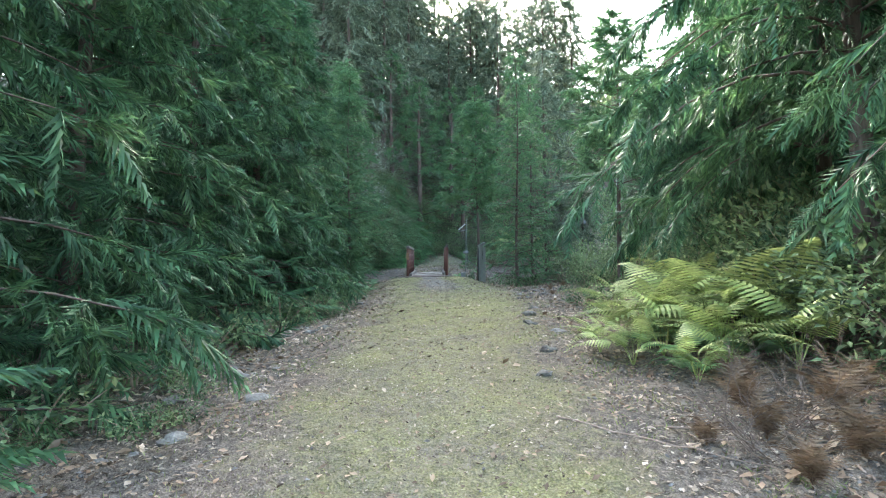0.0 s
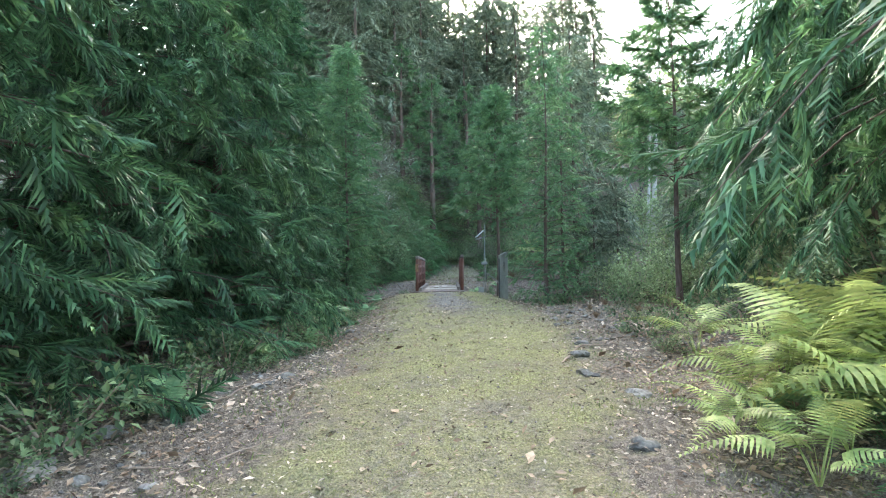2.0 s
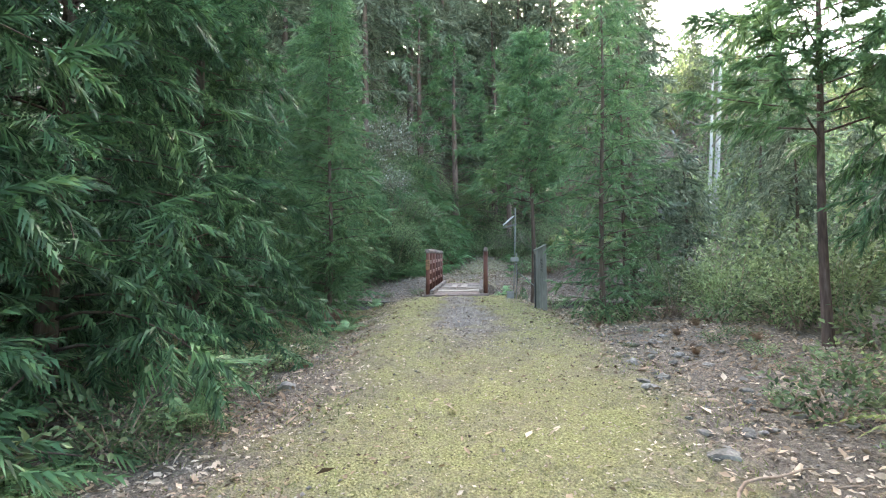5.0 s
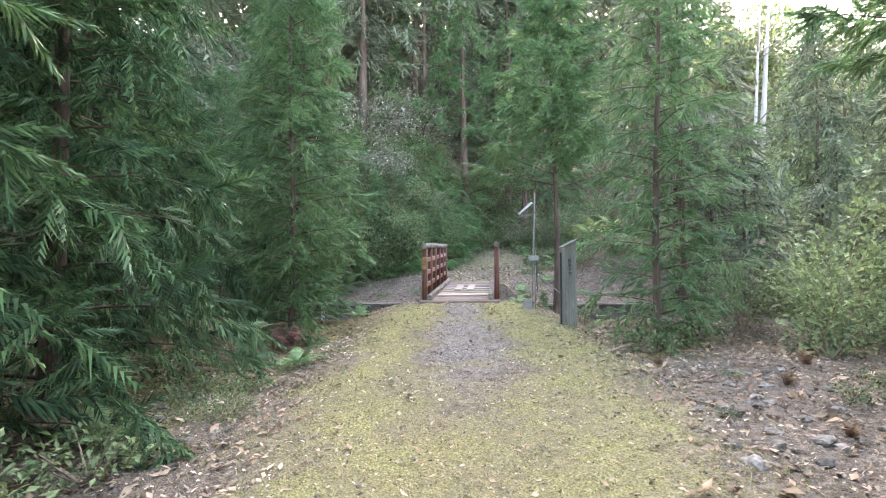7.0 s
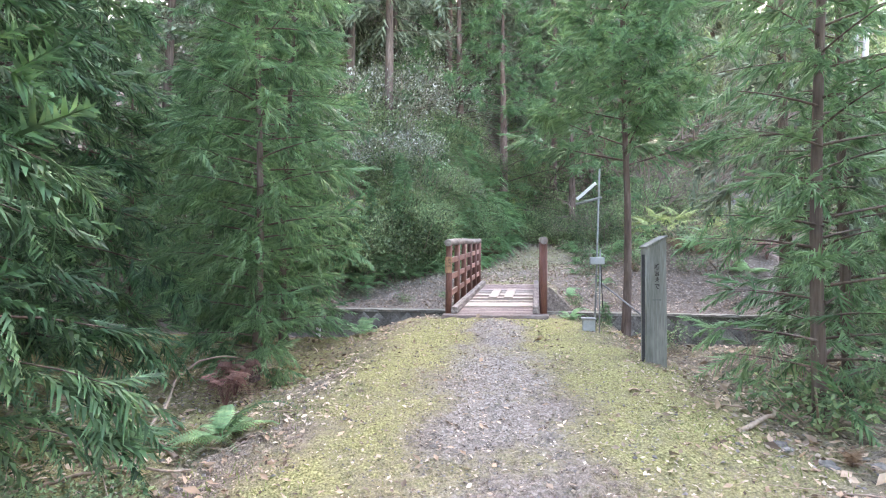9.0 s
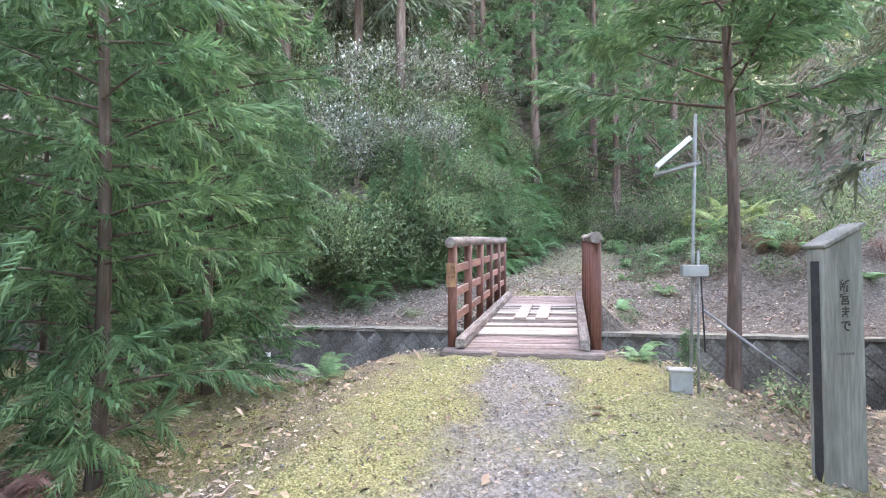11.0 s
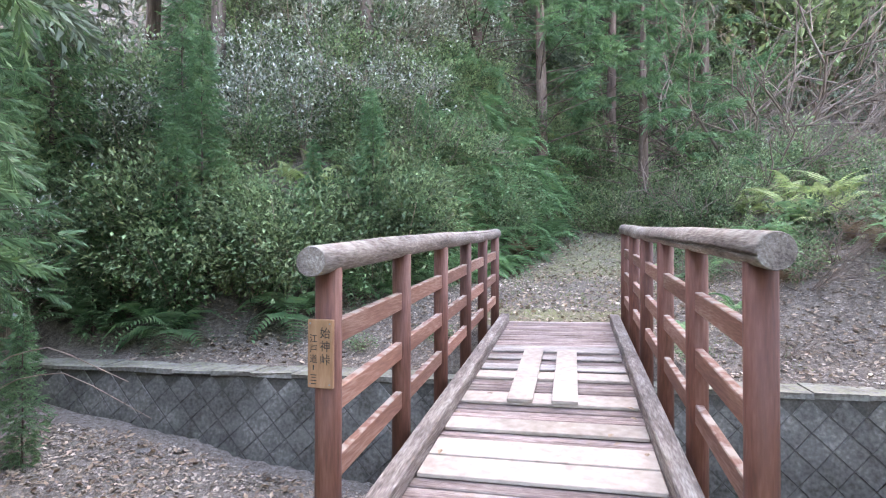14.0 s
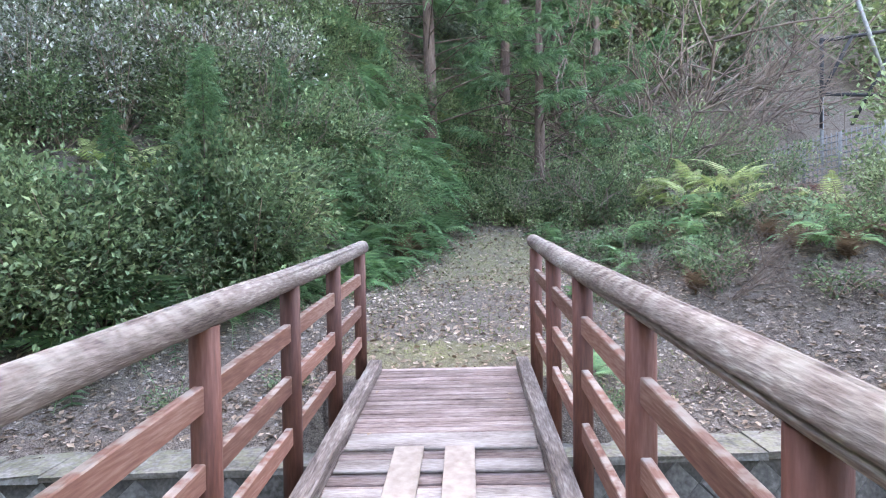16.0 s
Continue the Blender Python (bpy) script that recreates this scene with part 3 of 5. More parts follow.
def frond_template(curve, start=0.16, pairs=16, width=0.2, half=0.0135):
    """A fern frond along a curve of (x, z) points: a stalk, and from start on narrow pinnae in pairs. Triangles."""
    v, f = [], []
    k = np.linspace(0, 1, len(curve))
    cx, cz = np.array(curve, float).T

    def at(t):
        return Vector((float(np.interp(t, k, cx)), 0, float(np.interp(t, k, cz))))
    for i in range(pairs):
        u = (i + 0.5) / pairs
        p = at(start + (1 - start) * u)
        w = width * (0.62 + 0.5 * math.sin(math.pi * min(1, u * 1.25 + 0.18))) * (1.03 - u) ** 0.6
        for sgn in (-1, 1):
            n = len(v)
            c = half * (1 - 0.4 * u)
            pts = [(-c, 0.0, 0.0), (c, 0.0, 0.004), (w * 0.16 + c * 1.1, 0.5, -0.05 * w), (w * 0.10 - c * 0.7, 0.45, -0.05 * w), (w * 0.40, 1.0, -0.26 * w)]
            v.extend([(p.x + a, sgn * w * q, p.z + z) for a, q, z in pts])
            f.extend([(n, n + 1, n + 2), (n, n + 2, n + 3), (n + 3, n + 2, n + 4)])
    for i in range(8):
        a, b = at(i / 8), at((i + 1) / 8)
        n = len(v)
        wd = 0.006 * (1 - i / 9)
        v.extend([(a.x, -wd, a.z), (a.x, wd, a.z), (b.x, wd, b.z), (b.x, -wd, b.z)])
        f.extend([(n, n + 1, n + 2), (n, n + 2, n + 3)])
    return np.array(v), np.array(f)


def leaf_template(w=0.52):
    """A pointed leaf folded along its midrib."""
    v = [(0, 0, 0), (0.35, w / 2, 0.06), (0.4, 0, -0.03), (0.35, -w / 2, 0.06), (1, 0, -0.06), (0.72, w * 0.36, 0.03), (0.72, -w * 0.36, 0.03)]
    f = [(0, 2, 1), (0, 3, 2), (1, 2, 4), (3, 4, 2)]
    return np.array(v[:5]), np.array(f)


SPRAY = spray_template(10, 1.0, 0.45, 0.066, 0.14)
SPRAY_FAR = spray_template(4, 1.0, 0.46, 0.12, 0.25)
FROND = frond_template([(0, 0), (0.2, 0.12), (0.42, 0.17), (0.66, 0.12), (0.86, -0.02), (1.0, -0.2)])
FROND_WIDE = frond_template([(0, 0), (0.2, 0.12), (0.42, 0.17), (0.66, 0.10), (0.84, -0.06), (0.95, -0.28)], start=0.18, pairs=22, width=0.2, half=0.019)
FROND_MOP = frond_template([(0, 0), (0.12, 0.55), (0.26, 0.80), (0.42, 0.78), (0.54, 0.5), (0.58, 0.08)], start=0.3, pairs=14, width=0.16, half=0.02)
FROND_HANG = frond_template([(0, 0), (0.16, 0.14), (0.36, 0.18), (0.56, 0.06), (0.70, -0.18), (0.78, -0.5)], start=0.16, pairs=22, width=0.2, half=0.019)
FROND_TALL = frond_template([(0, 0), (0.07, 0.22), (0.16, 0.40), (0.30, 0.50), (0.52, 0.54), (0.76, 0.52), (1.0, 0.43)], start=0.40, pairs=18, width=0.19, half=0.016)
LEAF = (np.array([(0, 0, 0), (0.45, 0.25, 0.08), (1, 0, -0.05), (0.45, -0.25, 0.08)]), np.array([(0, 2, 1), (0, 3, 2)]))


def trunk_mesh(name, height, r, material, lean=(0, 0), wobble=0.04, sides=10):
    n = 14
    t = np.linspace(0, 1, n)
    pts = np.stack([lean[0] * t + wobble * np.sin(t * 7), lean[1] * t + wobble * np.sin(t * 5 + 1), -0.25 + (height + 0.25) * t], axis=1)
    rad = r * (1 - 0.9 * t) + 0.35 * r * np.exp(-t * height * 3)
    v, f = tube(pts, rad, sides)
    return raw_mesh(name, v, f, material, smooth=True), pts


def conifer(name, height, reach, low, branches, sprays, material, template, size, droop, r, label, category, bark=None, taper=0.9, up=0.25, group="", tuft=0.0, skirt=1.0):
    """A conifer: trunk, limbs and a crown of sprays hung along them, placed at the origin."""
    th = tagged(new(name), label, category, group)
    me, _ = trunk_mesh("trunk", height, r, bark or M_bark)
    new("trunk", me).parent = th
    limbs, place, way, sz = [], [], [], []
    for i in range(branches):
        t = (i + rng.uniform(0, 1)) / branches
        z = low + (height - low) * t
        l = reach * (1 - t) ** taper * rng.uniform(0.65, 1.15) + 0.12
        l *= skirt + (1 - skirt) * min(1, (z - low) / 2.2)
        a = i * 2.399 + rng.uniform(-0.4, 0.4)
        s = np.linspace(0, 1, 6)
        out = l * s
        rise = l * (up * s - droop * s * s)
        pts = np.stack([np.cos(a) * out, np.sin(a) * out, z + rise], axis=1)
        if l > 0.4:
            limbs.append(tube(pts, np.linspace(0.008 + 0.005 * l, 0.002, 6), 4))
        k = max(3, int(sprays * (0.35 + 0.65 * l / reach)))
        u = rng.uniform(tuft, 1, k) ** 0.75
        base = np.stack([np.interp(u, s, pts[:, j]) for j in range(3)], axis=1)
        turn = a + rng.normal(0, 0.75, k)
        pitch = rng.normal(-0.15 - droop * 0.9, 0.4, k)
        place.append(base + rng.normal(0, 0.03, (k, 3)))
        way.append(np.stack([np.cos(turn) * np.cos(pitch), np.sin(turn) * np.cos(pitch), np.sin(pitch)], axis=1))
        sz.append(size * rng.uniform(0.6, 1.25, k))
    if limbs:
        v, f = joined(limbs)
        tagged(new("branchwork", raw_mesh("branchwork", v, f, bark or M_bark, smooth=True)), kind="stuff").parent = th
    place, way, sz = np.concatenate(place), np.concatenate(way), np.concatenate(sz)
    v, f = scattered(*template, frames(way, rng.uniform(-0.9, 0.9, len(way))), place, sz)
    new("crown", raw_mesh("crown", v, f, material)).parent = th
    return th


def put(th, x, y, turn=0.0, size=1.0, sink=0.03, first=False, lean=0.0):
    m = Matrix.Translation((x, y, float(ground_z(x, y)) - sink)) @ pose(0, 0, 0, lean, 0, turn)
    if first:
        th.scale = (size,) * 3
        th.matrix_basis = m @ Matrix.Diagonal((size, size, size, 1))
        return th
    ob = copy_thing(th, m)
    ob.scale = (size,) * 3
    return ob


def stand(th, spots):
    """The thing at the first spot, and copies at the others. Spots: x, y, turn, size."""
    put(th, *spots[0], first=True)
    for s in spots[1:]:
        put(th, *s)


# ---- trees beside the path ----
young = conifer("cedar_tree", 8.5, 2.1, 0.25, 130, 29, M_cedar, SPRAY, 0.46, 0.36, 0.11, "young green cedar with drooping sprays down to the ground", "tree", group="young cedars by the path")
stand(young, [(-3.6, -16.2, 20, 1.05), (-3.9, -13.2, 130, 1.1), (-3.8, -10.6, 250, 1.05), (-3.5, -8.2, 160, 1.0), (-3.4, -5.9, 70, 0.95), (-5.4, -3.2, 310, 1.1), (-5.9, -9.4, 40, 1.2)])
slim = conifer("cedar_tree", 7.5, 1.35, 0.12, 120, 22, M_pine, SPRAY, 0.34, 0.14, 0.052, "slim young cedar beside the path", "tree", group="young cedars by the path", skirt=0.4)
stand(slim, [(-2.5, -2.45, 0, 1.0), (-3.1, -0.5, 200, 1.12), (-4.1, 0.2, 90, 1.0), (-6.4, 2.6, 60, 0.9), (-3.5, 7.6, 10, 0.34), (-2.9, 8.9, 230, 0.3), (-5.8, 5.9, 300, 0.5)])
thin = conifer("cedar_tree", 7.5, 1.15, 0.15, 100, 12, M_pine, SPRAY, 0.32, 0.14, 0.055, "thin young cedar with see-through branches beside the signpost", "tree", group="young cedars by the path", skirt=0.7)
stand(thin, [(2.85, -3.3, 100, 1.0), (3.45, -2.4, 210, 0.95)])
weeping = conifer("cypress_tree", 10.0, 2.8, 2.5, 115, 40, M_cedar, SPRAY, 0.43, 0.7, 0.13, "tall cypress with long hanging sprays", "tree", group="cypresses at the path")
stand(weeping, [(5.0, -13.8, 0, 1.1), (7.5, -7.8, 215, 1.1), (7.3, -9.6, 140, 1.0), (5.4, -16.6, 250, 1.0), (8.0, -13.5, 30, 1.15), (7.6, -7.0, 200, 0.9), (6.3, -11.6, 75, 1.05), (9.6, -10.6, 310, 1.1)])
pine = conifer("pine_tree", 6.5, 1.5, 2.3, 60, 40, M_pine, SPRAY, 0.34, -0.05, 0.06, "slender young pine with a bare brown trunk", "tree", bark=M_bark_red, up=0.28, tuft=0.12)
stand(pine, [(1.85, -0.15, 0, 1.05), (5.15, -5.8, 70, 1.15)])

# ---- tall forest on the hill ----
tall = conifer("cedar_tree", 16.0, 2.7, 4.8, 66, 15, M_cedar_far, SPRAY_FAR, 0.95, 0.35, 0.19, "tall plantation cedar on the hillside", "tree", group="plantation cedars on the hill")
spots = [(-4.62, 10.0, 0, 1.0), (-6.25, 10.6, 50, 1.0), (-8.2, 9.5, 100, 1.05), (-3.0, 13.6, 200, 1.0), (-5.4, 13.4, 20, 1.0), (-8.0, 13.0, 300, 1.1), (-1.6, 16.6, 140, 0.95), (-10.5, 7.4, 33, 1.0), (-11.5, 11.0, 77, 1.1), (-13.5, 6.5, 10, 1.0),
         (1.4, 20.0, 260, 0.9), (-2.5, 18.5, 310, 1.0), (-14.5, 2.5, 200, 1.0), (-10.0, 1.6, 123, 0.9), (-12.5, -3.0, 80, 0.95), (-9.0, -6.5, 160, 0.9), (-10.5, -12.0, 240, 1.0), (-8.0, -16.5, 320, 1.0), (-9.0, 4.4, 215, 0.9),
         (9.8, -17.0, 22, 0.9), (11.5, -12.5, 190, 0.9), (-4.0, 16.5, 90, 1.1), (-7.0, 16.5, 190, 1.1), (-10, 15, 30, 1.1), (3.2, 21.5, 20, 1.0), (5.2, 20.6, 130, 1.0), (7.2, 22.0, 220, 1.0), (4.2, 24.5, 310, 1.1), (8.6, 24.0, 40, 1.0), (6.2, 26.5, 160, 1.1), (9.8, 25.4, 66, 1.15), (11.2, 26.2, 240, 1.2), (12.4, 25.4, 333, 1.05)]
stand(tall, spots)
for i in range(15):
    put(tall, -20 + i * 1.7 + rng.uniform(-0.5, 0.5), rng.uniform(20, 28), rng.uniform(0, 360), rng.uniform(0.9, 1.25))
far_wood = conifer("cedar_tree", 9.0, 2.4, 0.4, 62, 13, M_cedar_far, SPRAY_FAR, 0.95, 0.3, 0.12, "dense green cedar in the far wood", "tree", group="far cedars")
stand(far_wood, [(9.5, 26, 0, 1.0), (13, 30, 30, 1.1), (6.5, 24, 90, 1.0), (17, 28, 140, 0.8), (22, 24, 200, 0.8), (26, 18, 270, 0.8), (24, 30, 60, 0.9), (30, 10, 310, 0.9), (28, 24, 10, 0.9), (19, 33, 70, 1.0),
                 (12.5, -3.5, 110, 0.6), (15, 1, 150, 0.6), (17, 8, 200, 0.6), (20, -6, 230, 0.8), (14, -8, 80, 0.9), (11, 6.5, 20, 0.45), (8.3, 2.6, 300, 0.45), (7.2, -1.6, 145, 0.5), (9.8, 0.2, 10, 0.5), (6.4, 4.6, 80, 0.36), (5.3, 1.3, 33, 0.55), (6.4, 2.3, 133, 0.62)] + [(rng.uniform(-16, 4), rng.uniform(21, 27), rng.uniform(0, 360), rng.uniform(1.0, 1.3)) for _ in range(18)])
for x, y in ((-0.8, 15.6), (-1.6, 18.4), (-9.4, 12.4), (0.6, 18.6), (3.0, 20.5), (-11.6, 8.6), (-13.2, 4.6), (-12.4, 0.2), (-8.0, -1.2), (-8.2, -4.6), (-7.6, -13.2), (-7.2, -17.5), (-0.6, 19.5), (-12.5, 13.5), (5.0, 22.0), (8.0, 22.5)):
    put(far_wood, x, y, rng.uniform(0, 360), rng.uniform(0.62, 0.95))
for i in range(9):
    put(far_wood, -14 + i * 3.6 + rng.uniform(-0.6, 0.6), -25 - rng.uniform(0, 4), rng.uniform(0, 360), rng.uniform(0.7, 0.9))
hill_pine = conifer("pine_tree", 11.0, 3.6, 1.2, 76, 36, M_pine, SPRAY, 0.42, 0.12, 0.22, "old pine with brown dead lower branches and needle tufts", "tree", bark=M_bark_red, up=0.3, tuft=0.62, group="pines at the foot of the hill")
stand(hill_pine, [(-0.7, 12.9, 0, 0.9), (1.4, 16.2, 100, 0.95), (3.2, 18.0, 200, 1.0), (-2.4, 12.4, 300, 0.85)])


# ---- shrubs, ferns ----
def shrub(name, radius, height, leaves, leaf, material, label, category="shrub", group="", low=0.0, stems=9):
    """Stems and a crown of many leaves in uneven clumps."""
    th = tagged(new(name), label, category, group)
    tubes, place, way = [], [], []
    clumps = []
    for i in range(stems):
        a = i * 2.399 + rng.uniform(-0.5, 0.5)
        l = radius * rng.uniform(0.35, 1.0)
        top = height * rng.uniform(0.55, 1.0) * (1.1 - 0.45 * l / radius)
        s = np.linspace(0, 1, 5)
        pts = np.stack([np.cos(a) * l * s ** 1.3, np.sin(a) * l * s ** 1.3, -0.1 + (top + 0.1) * s], axis=1)
        tubes.append(tube(pts, np.linspace(0.016, 0.004, 5), 4))
        for u in (0.45, 0.7, 0.9, 1.0):
            clumps.append(pts[0] * (1 - u) + u * pts[-1] + rng.normal(0, 0.12 * radius, 3))
    clumps = np.array([c for c in clumps if c[2] > low])
    pick = rng.integers(0, len(clumps), leaves)
    place = clumps[pick] + rng.normal(0, 0.17 * radius, (leaves, 3)) * (1, 1, 0.7)
    place[:, 2] = np.maximum(place[:, 2], 0.03)
    out = place - np.array([0, 0, height * 0.35])
    way = out / np.linalg.norm(out, axis=1, keepdims=True) + rng.normal(0, 0.7, (leaves, 3))
    v, f = joined(tubes)
    tagged(new("stemwork", raw_mesh("stemwork", v, f, M_twig, smooth=True)), kind="stuff").parent = th
    v, f = scattered(*LEAF, frames(way, rng.uniform(-0.8, 0.8, leaves)), place, leaf * rng.uniform(0.6, 1.3, leaves))
    new("crown", raw_mesh("crown", v, f, material)).parent = th
    return th


def on_hill(d0, d1, x0, x1, n):
    """n places at d0 to d1 behind the foot of the hill."""
    xs = rng.uniform(x0, x1, n)
    return [(x, float(np.interp(x, FOOT_X, FOOT_Y)) + rng.uniform(d0, d1)) for x in xs]


bush = shrub("evergreen_shrub", 0.95, 1.5, 2600, 0.082, M_leaf, "dense dark green evergreen shrub on the slope", group="evergreen shrubs on the slope")
stand(bush, [(x, y, rng.uniform(0, 360), rng.uniform(0.7, 1.15)) for x, y in on_hill(0.5, 7.0, -9.5, 2.6, 74)])
for x, y in on_hill(0.2, 1.1, -6.5, -2.6, 18):
    put(bush, x, y, rng.uniform(0, 360), rng.uniform(0.85, 1.25))
for x, y in on_hill(5, 12, -9, 4, 30):
    put(bush, x, y, rng.uniform(0, 360), rng.uniform(1.2, 1.7))
for x, y, s in ((0.5, 13.4, 0.9), (1.1, 12.8, 0.8), (1.7, 12.2, 0.7), (2.5, 11.8, 0.75), (3.2, 11.4, 0.7), (3.8, 12.0, 0.85), (2.9, 12.8, 0.9), (1.5, 14.2, 1.1), (4.6, 12.6, 0.9), (1.6, 13.0, 0.8), (2.6, 12.4, 0.75), (3.4, 13.4, 0.9), (4.6, 14.2, 1.0), (0.9, 14.6, 1.0), (2.2, 15.2, 1.1), (5.6, 13.0, 0.8), (3.6, 16.5, 1.2), (6.2, 11.0, 0.8)):
    put(bush, x, y, rng.uniform(0, 360), s)
glossy = shrub("camellia_shrub", 1.3, 2.9, 3000, 0.095, M_leaf_glint, "camellia with glossy leaves, white sun glints painted into their colour", group="camellias on the slope", stems=14)
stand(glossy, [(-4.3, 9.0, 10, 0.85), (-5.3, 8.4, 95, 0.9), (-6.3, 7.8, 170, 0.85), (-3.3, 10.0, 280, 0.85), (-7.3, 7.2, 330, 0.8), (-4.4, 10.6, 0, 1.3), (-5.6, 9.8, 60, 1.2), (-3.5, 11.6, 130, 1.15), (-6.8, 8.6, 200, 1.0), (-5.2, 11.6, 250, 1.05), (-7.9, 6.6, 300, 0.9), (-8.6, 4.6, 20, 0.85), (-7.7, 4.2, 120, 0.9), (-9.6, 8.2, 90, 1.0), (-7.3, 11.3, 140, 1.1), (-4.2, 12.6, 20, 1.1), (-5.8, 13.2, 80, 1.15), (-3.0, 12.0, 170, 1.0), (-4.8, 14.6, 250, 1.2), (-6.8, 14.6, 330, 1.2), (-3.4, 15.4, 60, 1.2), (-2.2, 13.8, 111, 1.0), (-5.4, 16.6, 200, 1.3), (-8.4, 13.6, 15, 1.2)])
yellow = shrub("yellow_shrub", 0.45, 1.2, 420, 0.10, M_leaf_yellow, "small shrub with yellow leaves on the slope")
stand(yellow, [(-3.95, 9.9, 0, 1.0), (-4.1, 9.3, 120, 0.6)])


def fern(label, material, fronds=13, length=0.85, group="", tilt=(15, 60), name="fern", template=None):
    """A clump of arching fronds, each a part."""
    th = tagged(new(name), label, "fern", group)
    shape = template or FROND
    me = raw_mesh("frond", shape[0] * length, shape[1], material)
    for i in range(fronds):
        ob = new("frond", me)
        ob.parent = th
        s = rng.uniform(0.7, 1.15)
        ob.matrix_basis = pose(0, 0, 0.02, 0, 0, i * 137.5 + rng.uniform(-15, 15)) @ pose(0, 0, 0, rng.uniform(-18, 18), -rng.uniform(*tilt), 0) @ Matrix.Diagonal((s, s, s, 1))
    return th


fern_y = fern("pale yellow-green fern lit by the sun beside the path", M_fern_yellow, 13, 1.5, "ferns by the path", (-14, 26), template=FROND_TALL)
stand(fern_y, [(3.1, -12.3, 0, 0.62), (2.25, -13.2, 70, 0.42), (2.7, -12.7, 150, 0.5), (3.35, -12.6, 220, 0.85), (3.0, -13.2, 300, 0.65), (3.65, -13.2, 33, 0.9), (3.9, -12.6, 120, 1.0), (4.3, -13.3, 10, 0.95), (3.8, -11.7, 200, 0.7), (4.3, -11.8, 90, 0.9), (3.4, -10.2, 310, 0.62), (2.45, -13.7, 15, 0.45), (4.5, -12.2, 75, 1.0), (3.3, -14.0, 135, 0.65), (2.75, -14.5, 190, 0.42), (3.9, -14.2, 255, 0.75), (4.4, -11.0, 20, 0.8)])


def by_foot(u0, u1, y0, y1, n):
    """n places at u0 to u1 up the bank beside the far path."""
    ys = rng.uniform(y0, y1, n)
    return [(float(np.interp(y, FOOT_Y, FOOT_X)) - rng.uniform(u0, u1), y) for y in ys]


fern_g = fern("green fern hanging on the slope", M_fern, 13, 1.1, "ferns on the slope", (-5, 45), template=FROND_WIDE)
stand(fern_g, [(x, y, rng.uniform(0, 360), rng.uniform(0.75, 1.15)) for x, y in on_hill(-0.2, 1.4, -3.2, 0.6, 18)])
for x, y in by_foot(-0.1, 1.2, 6.6, 13.4, 24):
    put(fern_g, x, y, rng.uniform(0, 360), rng.uniform(0.75, 1.15))
for x, y in by_foot(1.0, 3.4, 8.5, 15.0, 26):
    put(bush, x, y, rng.uniform(0, 360), rng.uniform(0.7, 1.1))
for x, y, s in ((3.1, -12.5, 0.6), (2.9, -14.1, 0.5), (3.9, -13.5, 0.7), (3.4, -13.0, 0.7), (2.5, 8.6, 0.5), (3.6, 8.2, 0.7), (4.3, 9.4, 0.9), (-1.6, -4.42, 0.45), (1.1, 0.05, 0.3), (-2.0, -0.2, 0.4), (1.4, 5.6, 0.4), (2.4, 6.6, 0.45), (4.8, 7.2, 0.8), (3.2, 10.2, 0.8), (2.9, 9.3, 0.6), (3.9, 8.8, 0.7), (5.4, 7.9, 0.8), (5.8, 6.4, 0.8), (-1.9, -8.6, 0.5), (-2.1, -10.0, 0.5), (-2.2, -12.0, 0.55), (-2.3, -6.6, 0.5)):
    put(fern_g, x, y, rng.uniform(0, 360), s)
for x, y, s in ((4.3, 10.2, 0.6), (4.9, 10.0, 0.6), (4.5, 11.0, 0.65), (5.3, 10.6, 0.7), (4.4, 8.9, 0.5), (5.9, 9.0, 0.6), (3.9, 11.2, 0.55)):
    put(fern_y, x, y, rng.uniform(0, 360), s)
fern_b = fern("withered red-brown fern clump drooping to the ground", M_fern_brown, 26, 0.5, "withered ferns", (35, 75))
stand(fern_b, [(4.4, 7.8, 140, 1.0), (5.2, 8.6, 10, 1.0), (3.7, 9.6, 200, 0.9)] + [(rng.uniform(2.7, 5.8), rng.uniform(6.6, 10.4), rng.uniform(0, 360), rng.uniform(0.6, 1.1)) for _ in range(9)] + [(3.4, -5.2, 0, 0.4), (3.9, -4.6, 70, 0.45), (4.3, -5.6, 10, 0.45), (3.2, -6.4, 200, 0.35), (2.5, -4.3, 20, 0.35), (4.6, -3.4, 120, 0.5), (3.6, -1.6, 0, 0.5)])

